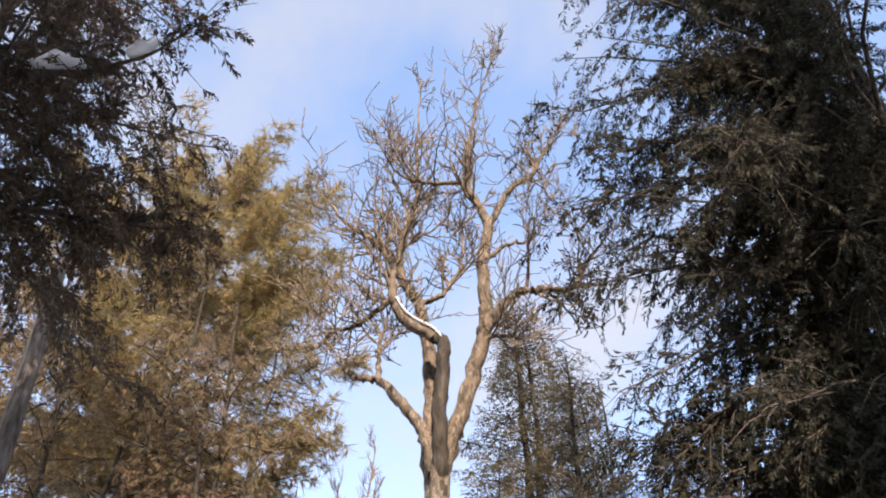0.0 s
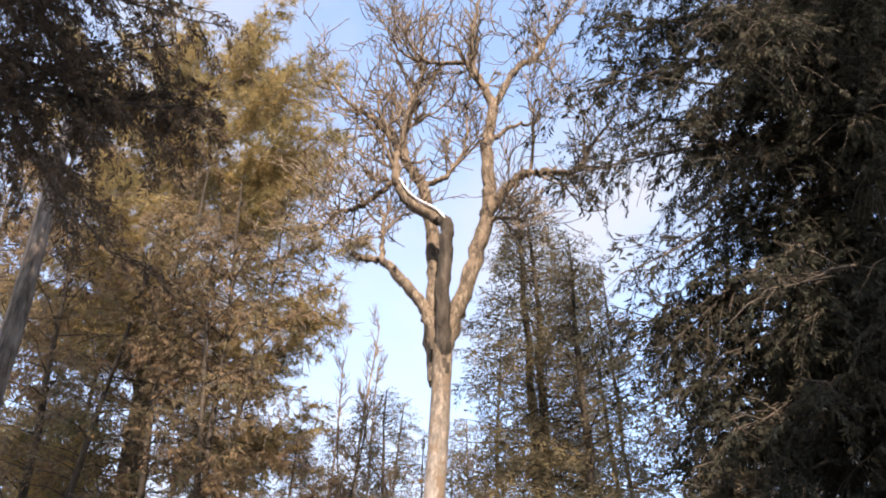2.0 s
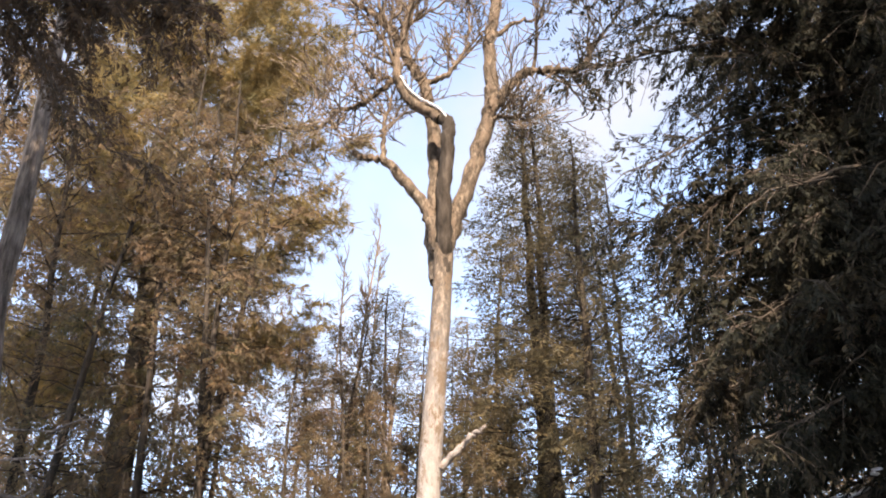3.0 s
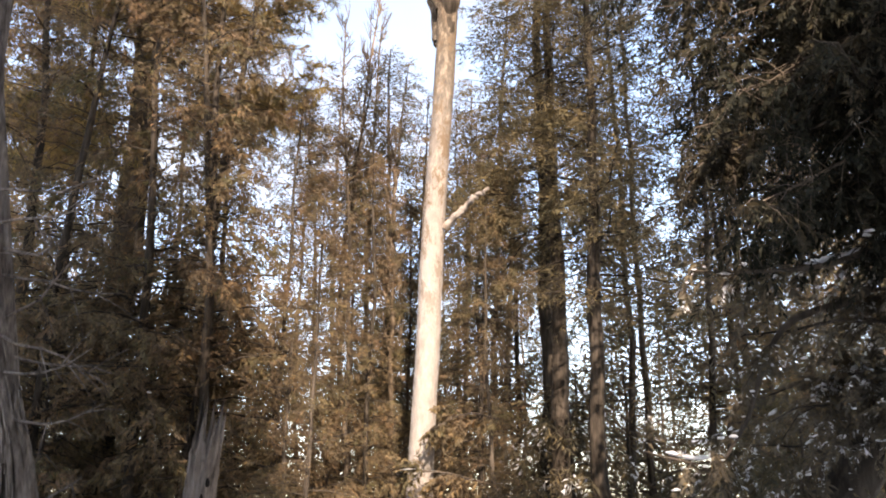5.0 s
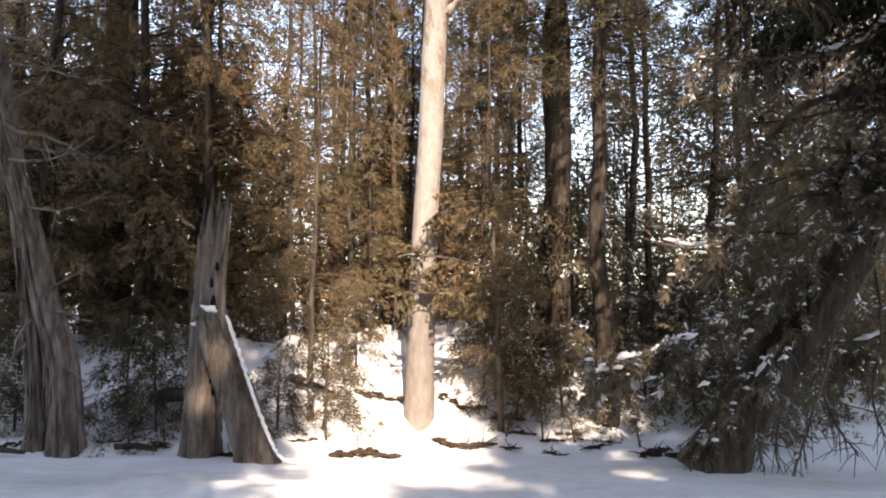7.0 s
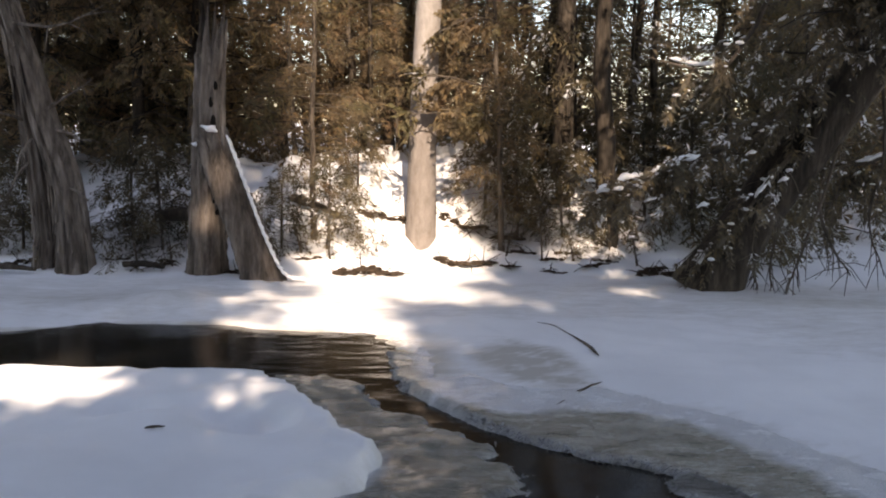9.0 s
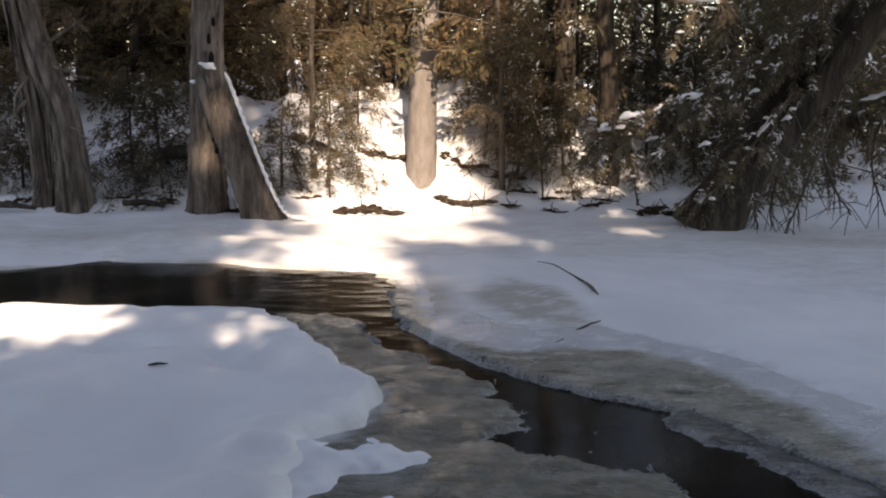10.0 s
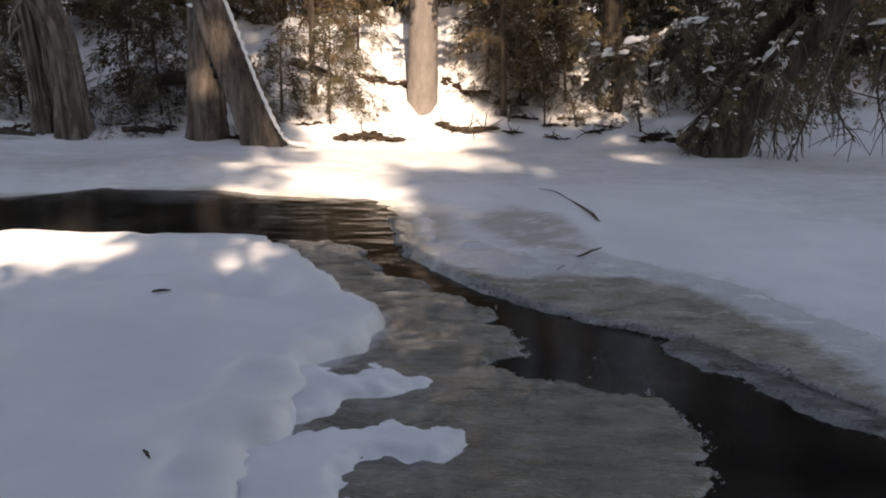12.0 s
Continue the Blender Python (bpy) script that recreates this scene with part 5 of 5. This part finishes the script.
for ob in [o for o in scene.objects if o.name.split(".")[0] in ("young_fir", "young_cedar") and o.location.y < 13.5]:
    tips = TIPS[ob.name.split(".")[0]]
    for k in rng.integers(0, len(tips), 22 if ob.location.x > 0 else 9):
        p = ob.matrix_basis @ Vector(tips[k])
        w = 0.007 + 0.02 * rng.uniform() ** 2
        soup.add(*lump((p.x, p.y, p.z + 0.01), (w * 1.25, w, w * 0.75), 4000 + n, rng.uniform(0, 3), 5, 7))
        n += 1
tagged(new("snow_tufts", soup.mesh("snow_tufts", SNOW)), "small snow tufts caught on young firs", "snow", kind="stuff")


CAUGHT = []  # sprays of the low boughs that hold a dab of snow


def laden_bough(pts, r0, seed, label, spread=0.35, leafy=1.0, snow_at=(), tree=None, green=None, bare=False):
    """A single bough that reaches into view, with hanging sprays and lying snow."""
    rng = np.random.default_rng(seed)
    c = curve_points(pts, 18)
    c[1:] += np.cumsum(rng.normal(0, 0.02, (17, 3)), 0) * (0.6 if pts[0][2] > 6 else 0.25)
    wood, leaf = Soup(), Soup()
    tube(wood, c, np.linspace(r0, 0.007, 18), 6, 0.05, rng)
    pos, fwd, siz = [], [], []
    for k in range(int(52 * leafy)):
        w = rng.integers(2, 18)
        t = unit(c[w] - c[w - 1])
        d = unit(t * rng.uniform(0.2, 1) + rng.normal(0, 0.6, 3) + [0, 0, -0.25])
        ln = spread * rng.uniform(0.4, 1.2)
        tube(wood, [c[w], c[w] + d * ln * 0.5, c[w] + d * ln + [0, 0, -0.2 * ln]], [0.006, 0.005, 0.003], 3)
        e = np.linspace(0.2, 1, 4)[:, None]
        pos.append(c[w] + d * ln * e + np.array([0, 0, -0.2]) * ln * e ** 2)
        fwd.append(d + rng.normal(0, 0.35, (4, 3)) + [0, 0, -0.45])
        siz.append(rng.uniform(0.15, 0.27, 4))
    pos, fwd, siz = np.concatenate(pos), np.concatenate(fwd), np.concatenate(siz)
    for k, pr in enumerate(() if bare else SPRAY):
        g = rng.integers(0, 4, len(pos)) == k
        scatter(leaf, pr, pos[g], fwd[g], np.array([0, 0, 1.0]) + rng.normal(0, 0.4, pos[g].shape), siz[g])
    if pts[0][2] < 5.2 and not green and not bare:
        CAUGHT.append(pos[rng.integers(0, len(pos), int(45 * leafy))])
    tree = tree or LEAN_TREE
    bough = part("bough", wood.mesh("bough", BARK_DARK), tree, label)
    bough.matrix_parent_inverse = tree.matrix_basis.inverted()
    if not bare:
        tagged(part("foliage", leaf.mesh("foliage", green or CEDAR_SNOW_LIT if green or pts[0][2] < 6 else CEDAR_RUST if pts[0][0] < 0 else CEDAR_DARK, False), bough), kind="stuff")
    for a, b, w in snow_at:
        q = c[int(a * 17):int(b * 17) + 1] + [0, -r0 * 0.8 if c[0, 2] > 6 else 0, r0 * 0.7 + w * 0.2]
        if len(q) > 1:
            snow_on(q, w, seed * 7 + int(a * 10), "white snow lying along a dark cedar bough")
    return bough


laden_bough([(4.3, 8.0, 4.3), (3.83, 8, 4.02), (3.32, 8, 3.8), (2.72, 8, 3.73), (2.1, 8, 3.76)], 0.05, 501, "snow-laden dark cedar bough over the ice", 0.3, 0.5, ((0.0, 0.3, 0.06), (0.4, 0.62, 0.045)))
laden_bough([(4.6, 8.6, 4.6), (3.87, 8.5, 3.7), (3.2, 8.5, 3.45), (2.9, 8.5, 3.15), (2.6, 8.5, 2.45), (2.26, 8.5, 2.13), (1.66, 8.5, 2.25)], 0.05, 502, "dark curved cedar bough hanging over the ice", 0.35, 0.7, ((0.84, 0.96, 0.04),))
laden_bough([(3.6, 9.1, 2.0), (3.0, 9.05, 1.65), (2.58, 9, 1.42), (2.16, 9, 1.28), (1.75, 9, 1.08), (1.45, 9, 0.95)], 0.035, 503, "low cedar bough bent under lumps of snow", 0.36, 1.3)
laden_bough([(3.5, 9.1, 1.5), (3.1, 9.0, 1.2), (2.8, 8.95, 0.8), (2.5, 8.9, 0.55)], 0.03, 504, "low dark cedar bough beside the leaning trunk", 0.4, 0.7, ((0.4, 0.6, 0.04),))
for k, pts in enumerate(([(3.9, 9.3, 2.3), (3.7, 9.1, 1.6), (3.5, 9.0, 0.9), (3.3, 8.95, 0.3), (3.2, 8.9, 0.08)], [(4.2, 9.5, 2.2), (4.2, 9.3, 1.4), (4.05, 9.2, 0.7), (4.2, 9.2, 0.2)],
                         [(3.3, 9.3, 1.3), (3.2, 9.2, 0.8), (3.08, 9.1, 0.3), (3.1, 9.1, 0.03)], [(3.2, 9.25, 1.1), (3.05, 9.15, 0.6), (2.95, 9.1, 0.25), (2.98, 9.05, 0.05)],
                         [(4.4, 9.6, 1.6), (4.45, 9.5, 0.9), (4.6, 9.4, 0.4), (4.55, 9.35, 0.1)], [(3.7, 9.4, 1.5), (3.6, 9.3, 0.8), (3.75, 9.2, 0.4), (3.95, 9.2, 0.15)])):
    laden_bough(pts, 0.024, 505 + 40 * k, "bare dead cedar bough drooping to the snow", 0.34, 0.45, (), None, None, True)
laden_bough([(4.9, 9.3, 3.2), (4.3, 9.1, 2.6), (3.6, 9.0, 2.3), (3.2, 8.9, 1.9)], 0.04, 507, "dark cedar bough dusted with snow", 0.5, 0.9, ((0.2, 0.4, 0.045), (0.6, 0.75, 0.05)))
laden_bough([(5.2, 9.5, 2.2), (4.7, 9.4, 1.7), (4.2, 9.3, 1.3), (3.6, 9.3, 1.2)], 0.035, 508, "dark cedar bough dusted with snow", 0.5, 0.9, ((0.3, 0.5, 0.05), (0.7, 0.85, 0.045)))
laden_bough([(-5.6, 6.2, 8.9), (-4.2, 5.1, 8.8), (-3.51, 4.9, 8.62), (-3.08, 4.9, 8.66), (-2.64, 4.9, 8.92), (-2.2, 4.9, 9.5)], 0.06, 509, "cedar bough with thick snow high over the stream", 0.5, 0.9, ((0.3, 0.55, 0.12), (0.74, 0.86, 0.1)), HIGH_TREE)
laden_bough([(-5.7, 6.2, 7.9), (-4.18, 6.0, 8.07), (-3.17, 6.0, 7.88), (-2.3, 6.0, 7.8)], 0.055, 510, "dark drooping cedar bough high over the stream", 0.6, 1.8, (), HIGH_TREE)

laden_bough([(0.5, 10.5, 1.95), (0.1, 10.4, 2.08), (-0.3, 10.36, 2.12), (-0.62, 10.35, 2.14)], 0.014, 520, "thin bough with a line of snow", 0.2, 0.35, ((0.72, 0.97, 0.009),), TRUNKSIDE, CEDAR)
laden_bough([(0.5, 10.5, 2.7), (0.15, 10.42, 2.75), (-0.2, 10.38, 2.6)], 0.012, 521, "thin bough beside the pale trunk", 0.22, 0.4, (), TRUNKSIDE, CEDAR)
laden_bough([(0.5, 10.5, 1.6), (0.1, 10.42, 1.75), (-0.45, 10.4, 1.72)], 0.012, 522, "thin bough beside the pale trunk", 0.2, 0.35, (), TRUNKSIDE, CEDAR)
for k, (z0, x1, z1) in enumerate(((10.6, 1.55, 9.9), (9.2, 1.5, 8.65), (8.2, 1.75, 7.25), (7.4, 2.2, 6.3), (11.4, 1.9, 10.9))):
    laden_bough([(5.9, 8.4, z0), (4.6, 8.2, z0 + 0.35), (3.2, 8.0, (z0 + z1) / 2 + 0.3), (x1, 7.9, z1)], 0.045, 530 + k, "dark cedar bough reaching out toward the bare tree", 0.6, 1.6)

rng = np.random.default_rng(54)
for k, (x, z, w, h) in enumerate(((1.4, 0.98, 0.065, 0.075), (1.64, 1.1, 0.13, 0.065), (2.16, 1.28, 0.14, 0.06), (1.95, 1.2, 0.07, 0.05), (2.78, 1.35, 0.05, 0.035), (2.35, 0.85, 0.06, 0.04), (3.1, 1.1, 0.05, 0.04), (3.4, 1.75, 0.06, 0.04), (1.85, 0.9, 0.06, 0.035))):
    snow_on([(x - w, 8.9, z - 0.4 * w), (x - 0.3 * w, 8.88, z + 0.15 * h), (x + 0.4 * w, 8.9, z + 0.2 * h), (x + w, 8.9, z + 0.35 * w)], h * 0.85, 570 + k, "rounded lump of snow sitting on a low bough", 0.85, "snow_clump")

rng = np.random.default_rng(56)
for k in range(12):  # the fuller lower crown
    z0 = rng.uniform(4.6, 8.6)
    x1, y1_, z1 = rng.uniform(2.3, 4.6), rng.uniform(6.9, 8.6), z0 - rng.uniform(0.2, 0.9)
    laden_bough([(5.6, 8.5, z0), ((5.6 + x1) / 2, (8.5 + y1_) / 2, z0 + 0.2), (x1, y1_, z1)], 0.035, 550 + k, "dark drooping cedar bough", 0.55, 1.7)

rng = np.random.default_rng(59)
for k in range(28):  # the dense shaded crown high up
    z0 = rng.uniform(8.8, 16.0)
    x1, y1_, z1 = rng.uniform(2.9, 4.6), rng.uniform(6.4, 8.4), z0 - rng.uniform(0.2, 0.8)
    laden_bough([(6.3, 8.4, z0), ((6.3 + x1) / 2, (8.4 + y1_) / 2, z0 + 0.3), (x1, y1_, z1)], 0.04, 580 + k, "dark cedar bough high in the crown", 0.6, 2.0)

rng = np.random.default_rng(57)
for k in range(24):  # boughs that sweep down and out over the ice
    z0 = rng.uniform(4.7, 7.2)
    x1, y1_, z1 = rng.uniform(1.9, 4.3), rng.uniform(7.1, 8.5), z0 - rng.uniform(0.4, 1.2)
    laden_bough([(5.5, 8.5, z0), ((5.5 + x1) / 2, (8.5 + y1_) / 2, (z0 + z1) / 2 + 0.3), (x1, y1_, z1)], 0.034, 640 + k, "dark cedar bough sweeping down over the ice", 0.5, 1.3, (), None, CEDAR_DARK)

rng = np.random.default_rng(55)
for k in range(15):  # short boughs along the low leaning stem
    u = rng.uniform(0.15, 1)
    o = np.array([2.6 + 2.9 * u, 9.2 - 0.5 * u, 0.9 + 4.2 * u])
    d = unit(np.array([rng.uniform(-1, 0.6), rng.uniform(-1, 0.2), rng.uniform(-0.25, 0.35)]))
    ln = rng.uniform(0.7, 1.5)
    laden_bough([o, o + d * ln * 0.5 + [0, 0, 0.04], o + d * ln + [0, 0, -0.25 * ln]], 0.022, 600 + k, "short cedar bough with hanging sprays", 0.42, 0.7,
                ((0.5, 0.75, 0.035),) if k % 3 == 0 else ())


rng = np.random.default_rng(58)
soup = Soup()
for n, p in enumerate(np.concatenate(CAUGHT)):
    w = 0.01 + 0.03 * rng.uniform() ** 2
    soup.add(*lump(p + [0, -0.01, 0.012], (w * rng.uniform(1, 1.8), w, w * 0.6), 7000 + n, rng.uniform(0, 3), 5, 7))
tagged(new("snow_tufts", soup.mesh("snow_tufts", SNOW)), "dabs of snow caught on low cedar sprays", "snow", kind="stuff")


# ---- ice rims and small things on the ice ----
def bit(x, y, ln, heading, seed, label, r=0.008):
    rng = np.random.default_rng(seed)
    soup = Soup()
    z = float(ground_z(x, y)) + 0.012
    d = np.array([math.cos(heading), math.sin(heading), 0])
    pts = [np.array([x, y, z]) + d * ln * (k / 5 - 0.5) + np.array([0, 0, 0.003 * math.sin(k * 0.63)]) + rng.normal(0, 0.002, 3) for k in range(6)]
    tube(soup, pts, [r * 0.5, r, r * 1.2, r, r * 0.8, r * 0.3], 6)
    return tagged(new("twig_bit", soup.mesh("twig_bit", BARK_DARK)), label, "twig")


bit(-1.53, 4.58, 0.1, 0.4, 1, "small dark twig bit lying on the snow", 0.007)
bit(-1.06, 2.89, 0.07, 2.2, 2, "small dark twig bit lying on the snow", 0.006)
soup = Soup()
line = curve_points([(x, y, float(ground_z(x, y)) + 0.008, r) for x, y, r in ((0.67, 7.49, 0.002), (0.78, 7.27, 0.004), (0.86, 7.06, 0.004), (0.93, 6.8, 0.009), (0.985, 6.56, 0.012), (1.01, 6.4, 0.004))], 24)
tube(soup, line[:, :3], line[:, 3], 6, 0.1, np.random.default_rng(3))
tagged(new("twig_bit", soup.mesh("twig_bit", BARK_GREY)), "thin curved twig frozen onto the ice", "twig")
bit(0.83, 5.58, 0.28, 0.9, 4, "dark streak of twig frozen in the ice", 0.007)
bit(0.66, 5.36, 0.2, 0.9, 5, "dark streak of twig frozen in the ice", 0.006)
bit(1.85, 3.95, 0.04, 0.2, 6, "tiny dark speck of bark on the snow", 0.006)
bit(-4.3, 7.9, 0.2, 0.2, 7, "dark twig lying on the snow", 0.01)
